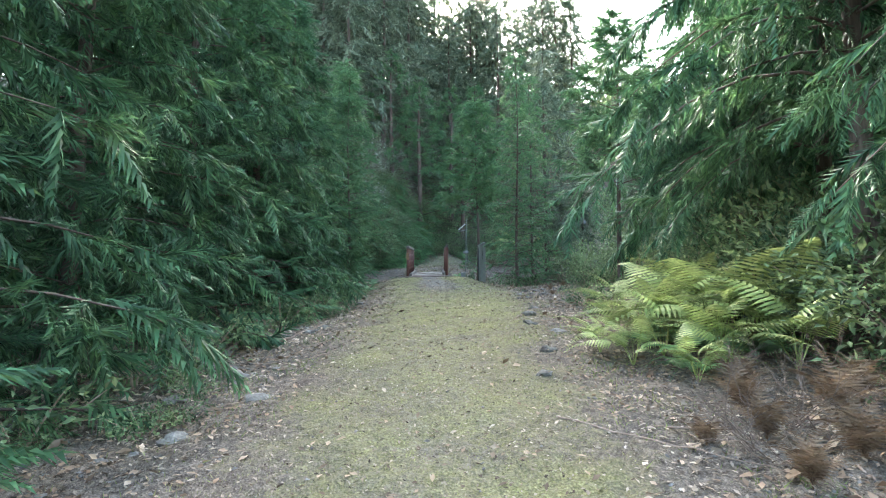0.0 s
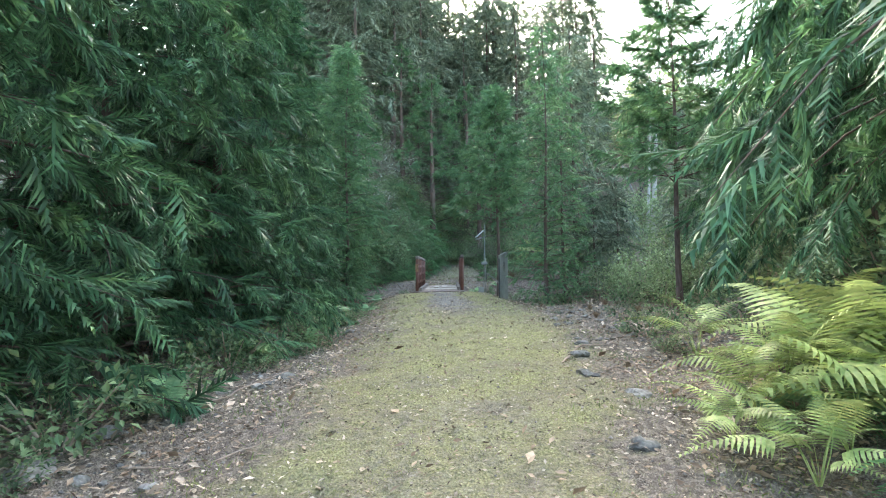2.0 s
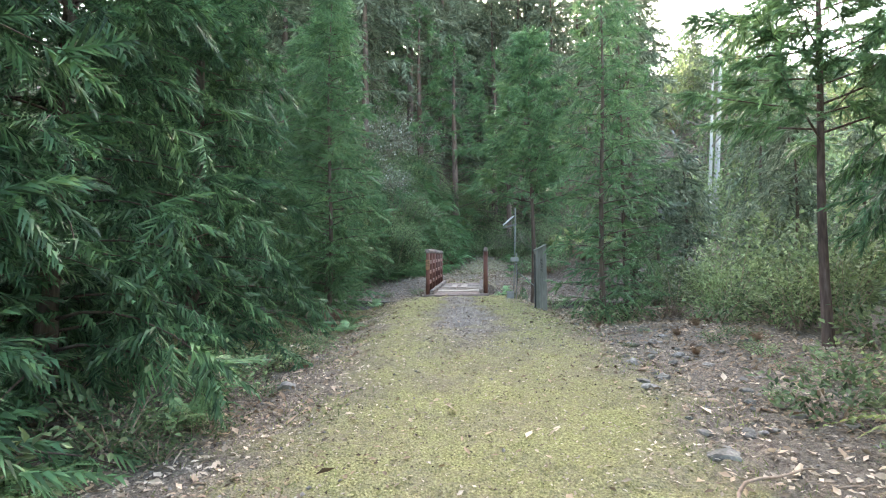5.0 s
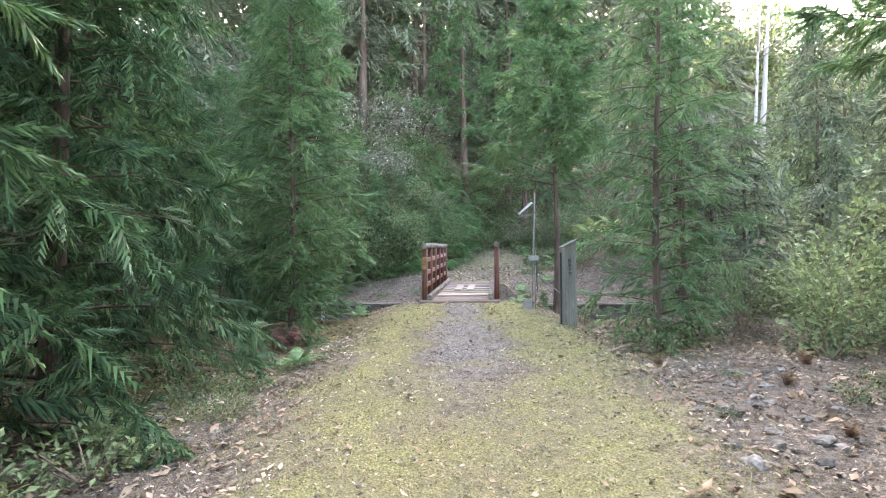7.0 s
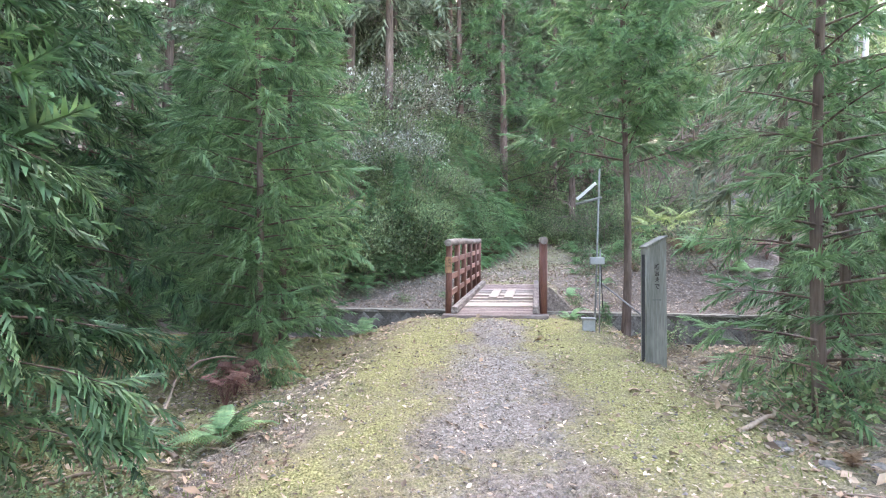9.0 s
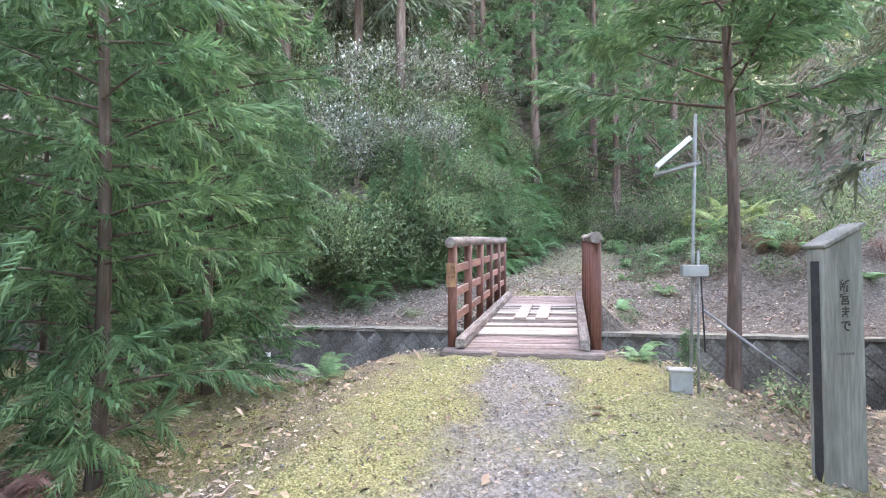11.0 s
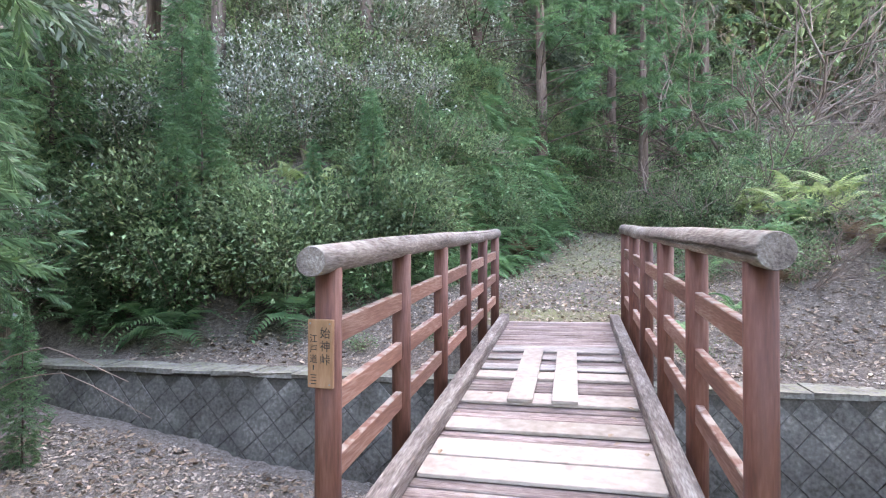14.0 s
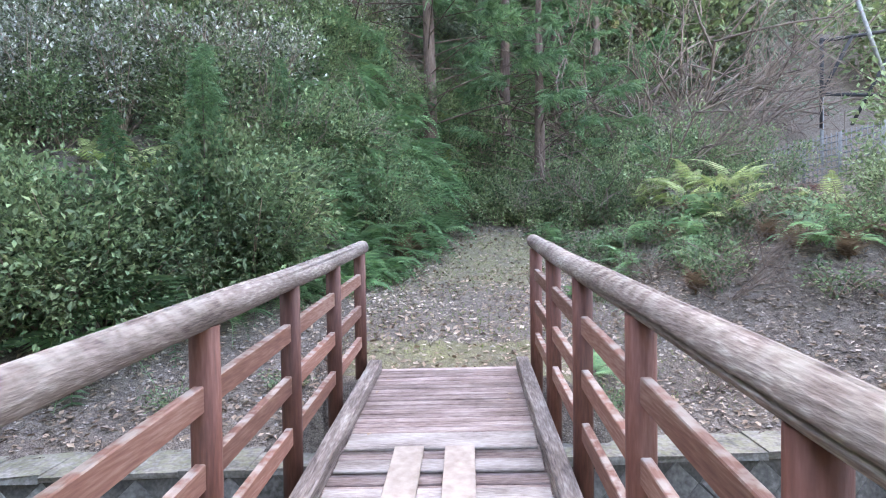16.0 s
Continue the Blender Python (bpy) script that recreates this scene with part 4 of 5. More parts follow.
under = shrub("low_shrub", 0.5, 0.55, 420, 0.075, M_leaf, "low evergreen seedlings under the cedars", group="low shrubs by the path", stems=8)
stand(under, [(-2.1, -9.2, 0, 1.0), (-2.3, -10.4, 40, 1.2), (-2.4, -11.6, 100, 1.1), (-2.5, -12.9, 160, 1.2), (-2.6, -14.2, 220, 1.1), (-2.6, -15.6, 300, 1.1), (-2.0, -8.0, 10, 0.9), (-1.9, -7.2, 88, 0.8), (-2.8, -5.0, 140, 0.8), (3.4, -8.6, 30, 0.9), (4.2, -7.6, 90, 1.0), (4.4, -12.0, 200, 1.2), (4.2, -11.0, 20, 1.0), (5.0, -8.4, 300, 1.3), (4.6, -3.8, 77, 1.1), (5.4, -4.2, 177, 1.3), (2.3, 0.3, 60, 0.6), (-1.6, 5.4, 66, 0.5), (-2.6, 5.0, 0, 0.5), (1.5, 5.2, 120, 0.5), (5.6, -6.0, 220, 1.3), (6.6, -7.2, 120, 1.5), (2.4, 9.9, 12, 1.0), (1.9, 11.2, 99, 1.0), (2.7, -3.5, 0, 0.9), (3.3, -2.9, 60, 0.9), (2.7, 3.95, 140, 0.5), (-1.5, -6.2, 10, 0.5), (-1.7, -5.3, 90, 0.45), (-1.6, -8.8, 200, 0.5)] + [(rng.uniform(-2.6, -1.5), rng.uniform(-17, -4.5), rng.uniform(0, 360), rng.uniform(0.25, 0.55)) for _ in range(26)] + [(rng.uniform(2.4, 4.6), rng.uniform(-11, -4.0), rng.uniform(0, 360), rng.uniform(0.2, 0.45)) for _ in range(14)])

light = shrub("light_green_shrub", 1.3, 2.8, 1500, 0.15, M_leaf_light, "tall light green leafy shrub at the wood's edge", group="light shrubs beyond the path", stems=14)
stand(light, [(6.6, -3.4, 0, 0.8), (7.6, -0.4, 60, 1.0), (9.2, 1.6, 120, 1.1), (11.0, 3.6, 180, 1.3), (8.6, 4.6, 240, 1.0), (6.8, 2.2, 300, 0.75), (13.0, 6.5, 20, 1.5), (15.5, 9.0, 80, 1.6), (12.0, 10.5, 140, 1.4), (18.5, 13.0, 200, 1.8), (15.0, 16.0, 260, 1.7), (21, 18, 320, 2.0), (9.4, -3.2, 15, 1.0), (11.6, -0.8, 75, 1.2), (14.5, 3.0, 135, 1.4), (18, 6, 190, 1.6), (22, 10, 250, 1.9), (25, 15, 310, 2.0), (10.6, 12.6, 100, 1.2), (12.6, 14.0, 190, 1.4), (9.6, 7.4, 10, 0.9), (7.4, -5.6, 200, 0.9), (6.4, 8.2, 90, 0.5), (7.4, 9.6, 30, 0.6), (24, 22, 0, 2.0), (19, 22, 90, 1.9), (30, 17, 0, 2.3), (29, 8, 130, 2.3), (16, -3, 0, 1.5), (21, 1, 80, 1.8)])

for i in range(26):
    x = rng.uniform(8, 42)
    put(light, x, float(np.interp(x, FOOT_X, FOOT_Y)) + rng.uniform(1, 14), rng.uniform(0, 360), rng.uniform(2.0, 3.0))

for x, y in by_foot(0.5, 2.6, 8.0, 13.5, 9):
    put(light, x, y, rng.uniform(0, 360), rng.uniform(0.32, 0.5))

for x, y in by_foot(0.3, 2.4, 7.5, 14.0, 8):
    put(fern_y, x, y, rng.uniform(0, 360), rng.uniform(0.5, 0.75))

# ferns cascading down the foot of the slope beside the far path
hanging = fern("large green fern cascading down the slope beside the path", M_fern, 15, 1.3, "cascading ferns on the slope", (-22, 32), template=FROND_HANG)
stand(hanging, [(x, y, rng.uniform(0, 360), rng.uniform(0.75, 1.15)) for x, y in by_foot(-0.15, 0.9, 7.2, 12.6, 22)])
for x, y in by_foot(0.8, 2.6, 7.8, 13.4, 30):
    put(hanging, x, y, rng.uniform(0, 360), rng.uniform(0.8, 1.25))
for x, y in by_foot(0.2, 2.4, 9.0, 14.2, 16):
    put(bush, x, y, rng.uniform(0, 360), rng.uniform(0.55, 0.9))
for x, y in ((2.4, 13.6), (3.4, 14.4), (4.4, 15.0), (5.4, 15.2), (3.0, 15.6), (4.2, 16.4), (5.8, 16.6), (6.6, 15.0), (2.0, 15.0), (6.4, 13.4), (5.4, 13.6), (7.2, 17.0)):
    put(bush, x, y, rng.uniform(0, 360), rng.uniform(0.9, 1.3))
for x, y in ((3.0, 10.3), (3.6, 10.8), (4.4, 10.0), (5.0, 11.1), (5.8, 10.4), (4.9, 9.0), (5.9, 8.0), (4.0, 8.9), (5.2, 7.4), (6.4, 9.4), (6.2, 11.6)):
    put(under, x, y, rng.uniform(0, 360), rng.uniform(0.8, 1.3))
mop = fern("withered red-brown fern mound drooping to the ground", M_fern_red, 38, 0.44, "withered ferns", (-5, 10), template=FROND_MOP)
stand(mop, [(-2.28, -3.15, 0, 0.95), (-2.06, -3.66, 50, 0.8), (5.6, 7.2, 30, 0.8)])
for x, y, s in ((2.5, -15.9, 0.8), (2.9, -16.2, 0.95), (2.7, -15.3, 0.9), (3.2, -15.6, 1.1), (2.3, -16.6, 0.7), (3.5, -16.3, 1.1), (3.0, -14.8, 0.8), (3.7, -15.2, 1.0), (2.0, -16.1, 0.5)):
    put(fern_b, x, y, rng.uniform(0, 360), s)
for x, y, s in ((4.9, 2.2, 0.7),):
    put(tall, x, y, rng.uniform(0, 360), s)
for x, y in on_hill(0.3, 6.0, 1.0, 7.0, 24):
    put(bush, x, y, rng.uniform(0, 360), rng.uniform(1.1, 1.6))
for x, y in on_hill(-0.1, 1.0, -7.0, -2.4, 8):
    put(slim, x, y, rng.uniform(0, 360), rng.uniform(0.26, 0.42))
for x, y in by_foot(-0.25, 0.5, 6.4, 9.4, 13):
    put(hanging, x, y, rng.uniform(0, 360), rng.uniform(0.55, 0.85))
for x, y, k in ((12.5, 10.0, 0.85), (16.0, 14.0, 0.9), (20.0, 19.0, 0.95), (14.0, 4.5, 0.7), (11.2, 21.5, 0.9)):
    put(far_wood, x, y, rng.uniform(0, 360), k)
put(slim, -4.9, 2.3, 77, 0.2)
for x, y in by_foot(-0.25, 0.4, 8.6, 10.6, 6):
    put(fern_b, x, y, rng.uniform(0, 360), rng.uniform(1.0, 1.4))
put(slim, 1.72, 1.0, 30, 0.2)
for x, y in by_foot(-0.45, 0.15, 7.6, 11.2, 10):
    put(hanging, x, y, rng.uniform(0, 360), rng.uniform(0.45, 0.7))
for x, y, k in ((1.7, 7.6, 0.3), (2.1, 8.3, 0.4), (1.9, 9.2, 0.45), (2.3, 10.1, 0.5), (2.0, 10.8, 0.55), (2.6, 9.6, 0.5), (1.7, 11.3, 0.5), (2.8, 10.6, 0.6)):
    put(fern_g, x, y, rng.uniform(0, 360), k)
    put(under, x + 0.25, y - 0.2, rng.uniform(0, 360), k + 0.2)
for x, y, k in ((4.9, -3.2, 0.5), (5.6, -2.2, 0.7), (6.2, -4.4, 0.6), (4.7, -1.4, 0.5), (5.4, -4.6, 0.45), (6.6, -6.2, 0.7)):
    put(light, x, y, rng.uniform(0, 360), k)
for x, y, k in ((4.7, -14.9, 1.2), (5.2, -14.2, 1.4), (5.6, -15.6, 1.5), (5.6, -12.6, 1.4), (6.2, -13.6, 1.6), (5.2, -11.2, 1.1), (5.9, -10.4, 1.4), (6.6, -11.8, 1.5), (6.9, -15.0, 1.6)):
    put(bush, x, y, rng.uniform(0, 360), k)
for x, y in on_hill(0.6, 3.6, -7.5, -2.6, 14):
    put(fern_g, x, y, rng.uniform(0, 360), rng.uniform(0.8, 1.2))
for x, y in on_hill(0.5, 3.0, -6.5, -3.0, 6):
    put(fern_y, x, y, rng.uniform(0, 360), rng.uniform(0.4, 0.6))
for i in range(10):
    put(under, rng.uniform(3.4, 6.2), rng.uniform(7.2, 10.2), rng.uniform(0, 360), rng.uniform(0.8, 1.2))
ivy = shrub("ivy_thicket", 0.75, 0.7, 1300, 0.085, M_leaf_light, "low thicket of glossy ivy beside the far path", group="ivy at the end of the path", stems=12)
stand(ivy, [(0.9, 12.6, 0, 1.0), (1.5, 12.2, 60, 0.9), (2.1, 12.0, 120, 0.9), (2.7, 11.8, 180, 0.9), (3.3, 11.7, 240, 0.9), (1.2, 13.2, 300, 1.1), (1.9, 12.9, 30, 1.1), (2.6, 12.7, 90, 1.1), (3.4, 12.6, 150, 1.1), (0.2, 13.0, 210, 1.0), (0.7, 13.7, 270, 1.2), (1.6, 13.9, 330, 1.3), (2.5, 13.7, 20, 1.3), (3.5, 13.6, 80, 1.3), (4.3, 12.9, 140, 1.2), (-0.2, 12.2, 200, 0.9)])
put(hill_pine, 2.0, 13.4, 40, 0.75)
for x, y in on_hill(0.4, 3.4, -8.5, -2.6, 18):
    put(light, x, y, rng.uniform(0, 360), rng.uniform(0.32, 0.55))
for x, y in on_hill(0.0, 2.6, -7.5, -2.4, 16):
    put(hanging, x, y, rng.uniform(0, 360), rng.uniform(0.6, 0.95))
for x, y in on_hill(0.5, 6.0, -13, -8, 22):
    put(bush, x, y, rng.uniform(0, 360), rng.uniform(1.0, 1.6))
for x, y, k in ((-6.6, 6.4, 0.6), (-7.8, 3.6, 0.85), (-6.9, 0.8, 0.9), (-8.6, 5.6, 0.9)):
    put(slim, x, y, rng.uniform(0, 360), k)
# withered bracken and seedlings on the bank beyond the stream
for i in range(16):
    put(under, rng.uniform(3.2, 6.8), rng.uniform(6.2, 10.4), rng.uniform(0, 360), rng.uniform(0.6, 1.1))
for i in range(6):
    put(mop, rng.uniform(3.2, 6.6), rng.uniform(6.4, 10.4), rng.uniform(0, 360), rng.uniform(0.7, 1.2))
for x, y, s in ((1.45, -0.45, 0.4), (2.3, -0.25, 0.7)):
    put(under, x, y, rng.uniform(0, 360), s)


# ---- signpost, solar mast ----
def signpost():
    """A grey wooden pillar with a slanting top and a capping board."""
    th = tagged(new("signpost"), "grey weathered wooden signpost with a slanting top", "signpost")
    w, d, h0, h1 = 0.25, 0.10, 1.19, 1.31
    bm = bmesh.new()
    pts = [(-w / 2, -0.3), (w / 2, -0.3), (w / 2, h1), (-w / 2, h0)]
    a = [bm.verts.new((x, -d / 2, z)) for x, z in pts]
    b = [bm.verts.new((x, d / 2, z)) for x, z in pts]
    bm.faces.new(a)
    bm.faces.new(b[::-1])
    for i in range(4):
        bm.faces.new((a[i], b[i], b[(i + 1) % 4], a[(i + 1) % 4]))
    bmesh.ops.recalc_face_normals(bm, faces=bm.faces[:])
    bmesh.ops.bevel(bm, geom=bm.edges[:], offset=0.008, segments=1, affect="EDGES")
    part("pillar", bm, M_post_grey, th)
    bm = boxed(-w / 2 - 0.015, w / 2 + 0.02, -d / 2 - 0.02, d / 2 + 0.02, 0, 0.022, bevel=0.004)
    bm.transform(Matrix.Translation((0, 0, (h0 + h1) / 2 + 0.004)) @ Matrix.Rotation(-math.atan2(h1 - h0, w), 4, "Y"))
    part("cap", bm, M_post_grey, th, "slanting cap board")
    for i, ch in enumerate("新宮まで"):
        cu = bpy.data.curves.new("character", "FONT")
        cu.body, cu.size, cu.align_x, cu.extrude, cu.offset = ch, 0.066, "CENTER", 0.0006, 0.0015
        cu.materials.append(M_ink)
        ob = new("character", cu)
        ob.parent = th
        ob.matrix_basis = Matrix.Translation((0.005, -d / 2 - 0.0015, 0.98 - i * 0.068)) @ pose(0, 0, 0, 90, 0, 0)
    for k in range(6):
        part("faded_mark", boxed(-0.05 + 0.018 * k, -0.05 + 0.018 * k + 0.011, -d / 2 - 0.002, -d / 2 + 0.001, 0.652, 0.664, bevel=0), M_faded, th, "character too faded to read")
    # Flat black strip stands for the shade in a recess down the side.
    part("groove_shade", boxed(-w / 2 - 0.003, -w / 2 + 0.001, -0.03, 0.02, -0.1, h0 - 0.06, bevel=0), M_black, th, "flat black strip drawn for the shade in the side's recess")
    th.matrix_basis = Matrix.Translation((1.83, -2.06, float(ground_z(1.83, -2.06)) + 0.02)) @ pose(0, 0, 0, 0, 0, 24)
    return th


signpost()


def solar_mast():
    th = tagged(new("solar_mast"), "steel mast with a small tilted solar panel and grey boxes", "solar mast")
    x, y = 1.36, -0.95
    g = float(ground_z(x, y))
    part("mast", rod((x - 0.02, y, g - 0.2), (x + 0.05, y, 1.98), 0.0115), M_metal, th, "slim galvanised pole")
    bm = boxed(-0.155, 0.155, -0.12, 0.12, -0.016, 0.02, bevel=0.003)
    tip = Matrix.Translation((x - 0.11, y + 0.02, 1.69)) @ pose(0, 0, 0, 8, -40, -12)
    bm.transform(tip)
    panel = part("panel_frame", bm, M_white, th, "white edged panel frame")
    bm = boxed(-0.145, 0.145, -0.11, 0.11, -0.023, -0.0165, bevel=0)
    bm.transform(tip)
    part("panel_back", bm, M_panel, panel, "dark glass")
    bm = boxed(-0.18, 0.15, -0.05, 0.05, -0.014, 0.014, bevel=0.004)
    bm.transform(Matrix.Translation((x - 0.07, y + 0.03, 1.575)) @ pose(0, 0, 0, 0, -14, 0))
    part("bracket", bm, M_metal, th)
    part("junction_box", boxed(x - 0.08, x + 0.10, y - 0.11, y - 0.025, 0.75, 0.84, bevel=0.008), M_boxgrey, th, "grey weatherproof box")
    part("second_pole", rod((x + 0.045, y + 0.03, g - 0.2), (x + 0.06, y + 0.03, 0.95), 0.009), M_metal, th)
    part("cable", rod((x + 0.08, y - 0.05, 0.2), (x + 0.06, y - 0.05, 0.75), 0.006, 6), M_black, th, "black cable")
    bm = rod((x + 0.06, y - 0.03, 0.52), (x + 0.62, y - 0.25, 0.05), 0.010)
    part("brace", bm, M_metal, th, "slanting grey brace")
    foot = part("base_box", boxed(x - 0.17, x - 0.02, y - 0.13, y - 0.03, g - 0.05, 0.06, bevel=0.006), M_boxgrey, th, "grey box at the mast's foot")
    bm = boxed(x - 0.185, x - 0.01, y - 0.15, y - 0.01, 0.062, 0.08, bevel=0.005)
    part("lid", bm, M_boxgrey, foot, "pale sloping lid")
    return th


solar_mast()


def name_board():
    """The small board nailed to the bridge's first post, with brushed characters."""
    th = tagged(new("name_board"), "small wooden name board with black brushed characters on the post", "sign")
    x, y = -RAIL_X, POST_Y[0] - 0.062
    bm = boxed(-0.052, 0.052, -0.008, 0.008, 0.0, 0.25, bevel=0.003)
    board = part("board", bm, M_sign_wood, th)
    for k, (px, z0, size, text) in enumerate(((0.022, 0.186, 0.043, "始神峠"), (-0.026, 0.168, 0.033, "江戸道"))):
        for i, ch in enumerate(text):
            cu = bpy.data.curves.new("character", "FONT")
            cu.body, cu.size, cu.align_x, cu.extrude = ch, size, "CENTER", 0.0006
            cu.materials.append(M_ink)
            ob = new("character", cu)
            ob.parent = th
            ob.matrix_basis = Matrix.Translation((px, -0.0095, z0 - i * size * 1.12)) @ pose(0, 0, 0, 90, 0, 0)
    for z0, z1, hw in ((0.066, 0.084, 0.0025), (0.046, 0.049, 0.012), (0.037, 0.040, 0.009), (0.026, 0.029, 0.012), (0.014, 0.017, 0.010)):
        part("brush_mark", boxed(-0.026 - hw, -0.026 + hw, -0.0095, -0.0075, z0, z1, bevel=0), M_ink, th)
    for px, z in ((-0.04, 0.235), (0.04, 0.235), (-0.04, 0.015), (0.04, 0.015)):
        part("nail", rod((px, -0.011, z), (px, -0.006, z), 0.003, 8), M_metal, th)
    th.matrix_basis = Matrix.Translation((x, y, 0.62 + SLOPE_X * x + SLOPE_Y * y)) @ pose(0, 0, 0, 0, 0, -4)
    return th


name_board()


def stake(x, y, h):
    th = tagged(new("marker_stake"), "white marker stake in the stream bank", "stake")
    g = float(ground_z(x, y))
    part("shaft", boxed(x - 0.03, x + 0.03, y - 0.03, y + 0.03, g - 0.15, h, bevel=0.006), M_white, th)
    return th


stake(-2.8, 0.05, -0.13)


def fence():
    """A lattice fence on the bank, each post and slat a part."""
    th = tagged(new("lattice_fence"), "grey lattice fence on the bank beyond the stream", "fence")
    a, b = Vector((7.4, 16.6, 3.45)), Vector((8.3, 8.6, 3.55))
    n = 8
    for i in range(n + 1):
        p = a.lerp(b, i / n)
        part("fence_post", rod((p.x, p.y, float(ground_z(p.x, p.y)) - 0.2), p, 0.035, 8), M_fence, th)
    for k in range(9):
        dz = Vector((0, 0, -0.06 - 0.13 * k))
        part("fence_rail", rod(a + dz, b + dz, 0.014, 6), M_fence, th)
    for i in range(64):
        p = a.lerp(b, (i + 0.5) / 64)
        part("fence_slat", rod(p + Vector((-0.03, 0, 0.0)), p + Vector((-0.03, 0, -1.2)), 0.009, 5), M_fence, th)
    return th


fence()


def frame_tower():
    th = tagged(new("steel_frame"), "dark steel frame with a pale pipe beyond the fence", "frame")
    y = 16.0
    for p, q in (((10.45, y, 4.4), (10.45, y, 7.0)), ((12.3, y, 2.0), (12.3, y, 7.4)), ((10.4, y, 5.4), (12.6, y, 5.3)), ((10.4, y, 6.9), (12.6, y, 7.2)), ((10.45, y, 5.4), (11.3, y, 7.05)), ((11.3, y, 4.5), (12.6, y, 7.0))):
        part("frame_bar", rod(p, q, 0.05, 8), M_black, th, "dark steel bar")
    part("frame_leg", rod((10.5, y, 1.0), (10.45, y, 5.3), 0.05, 8), M_fence, th, "pale leg")
    part("pipe", rod((10.9, y - 0.4, 8.6), (12.3, y - 0.4, 4.6), 0.05, 12), M_metal, th, "pale grey pipe")
    return th


frame_tower()


def pale_trunks():
    for x0, y0, dx, h, r in ((11.7, 13.0, 1.1, 13.0, 0.16), (11.3, 12.7, 0.9, 12.0, 0.10)):
        th = tagged(new("bare_tree"), "tall pale bare trunk with few short limbs", "tree", "bare pale trunks")
        g = float(ground_z(x0, y0))
        me, pts = trunk_mesh("trunk", h, r, M_bark_pale, lean=(dx, 0))
        new("trunk", me).parent = th
        tubes = []
        for i in range(16):
            t = rng.uniform(0.35, 1)
            a = rng.uniform(0, 6.28)
            l = rng.uniform(0.5, 2.2) * (1.2 - t)
            s = np.linspace(0, 1, 4)
            b = np.array([np.interp(t, np.linspace(0, 1, 14), pts[:, k]) for k in range(3)])
            tubes.append(tube(b + np.stack([np.cos(a) * l * s, np.sin(a) * l * s, l * 0.6 * s], axis=1), np.linspace(0.04, 0.01, 4), 5))
        v, f = joined(tubes)
        tagged(new("branchwork", raw_mesh("branchwork", v, f, M_bark_grey)), kind="stuff").parent = th
        th.matrix_basis = Matrix.Translation((x0, y0, g))


pale_trunks()


def bare_bush(reach, height, n, label, group, material):
    """A bare, much-forked bush of thin twigs."""
    th = tagged(new("bare_bush"), label, "bush", group)
    tubes = []

    def grow(p, way, l, r, depth):
        s = np.linspace(0, 1, 4)[:, None]
        end = p + way * l
        bend = rng.normal(0, 0.1 * l, 3)
        tubes.append(tube(p + (end - p) * s + bend * s * (1 - s) * 2, np.linspace(r, r * 0.55, 4), 3))
        if depth:
            for _ in range(3):
                w = way + rng.normal(0, 0.5, 3)
                grow(p + (end - p) * rng.uniform(0.4, 1), w / np.linalg.norm(w), l * rng.uniform(0.5, 0.8), r * 0.55, depth - 1)
    for i in range(n):
        a = rng.uniform(0, 6.28)
        w = np.array([math.cos(a) * reach, math.sin(a) * reach, height * rng.uniform(0.4, 1)])
        first = len(tubes)
        grow(np.array([0.1 * math.cos(a), 0.1 * math.sin(a), -0.05]), w / np.linalg.norm(w), np.linalg.norm(w) * rng.uniform(0.4, 0.7), 0.016, 3)
        new("stem", raw_mesh("stem", *tubes.pop(first), material, smooth=True)).parent = th
    v, f = joined(tubes)
    tagged(new("brushwood", raw_mesh("brushwood", v, f, material, smooth=True)), kind="stuff").parent = th
    return th


bare = bare_bush(1.0, 1.0, 9, "bare grey-brown twiggy bush", "bare bushes", M_twig_dark)
stand(bare, [(2.7, -15.6, 15, 0.5), (3.1, -15.9, 100, 0.6), (3.3, -15.2, 190, 0.55), (2.4, -16.2, 280, 0.45), (3.6, -15.9, 60, 0.6), (3.0, 12.2, 0, 1.6), (4.6, 13.0, 80, 2.2), (6.0, 14.5, 160, 2.6), (3.2, 15.5, 240, 2.4), (1.6, 16.4, 300, 2.4), (5.5, 17.0, 20, 4.2), (7.6, 18.5, 60, 4.6), (4.0, 19.0, 150, 4.6), (9.0, 21.0, 200, 5.0), (6.6, 20.5, 250, 5.0), (2.2, 7.6, 10, 0.5), (3.4, 7.0, 99, 0.7), (5.2, 6.6, 44, 0.9), (4.8, 5.6, 200, 0.6), (4.4, -1.6, 30, 0.6), (5.4, -2.6, 130, 0.7), (3.9, -0.9, 222, 0.5), (-3.2, -5.2, 100, 0.4), (2.2, -0.9, 20, 0.35), (6.0, 0.2, 20, 0.8), (7.5, 1.4, 320, 0.9), (3.0, 8.4, 0, 0.6), (3.8, 8.0, 150, 0.7), (5.0, 8.2, 250, 0.75), (5.7, 7.5, 330, 0.7), (3.9, 7.4, 60, 0.7), (4.6, 8.9, 130, 0.8), (5.4, 9.6, 200, 0.9), (2.7, 9.8, 270, 0.6), (-5.0, 4.6, 20, 0.35), (-4.2, 5.7, 100, 0.35), (2.6, 5.6, 33, 0.4), (3.2, -1.4, 10, 0.4)] + [(x, y, rng.uniform(0, 360), rng.uniform(0.9, 1.7)) for x, y in on_hill(2.0, 7.0, -7, 1.5, 12)])


# ---- loose ground cover ----
def visible_ground(n, x0, x1, y0, y1):
    x, y = rng.uniform(x0, x1, n), rng.uniform(y0, y1, n)
    return x, y


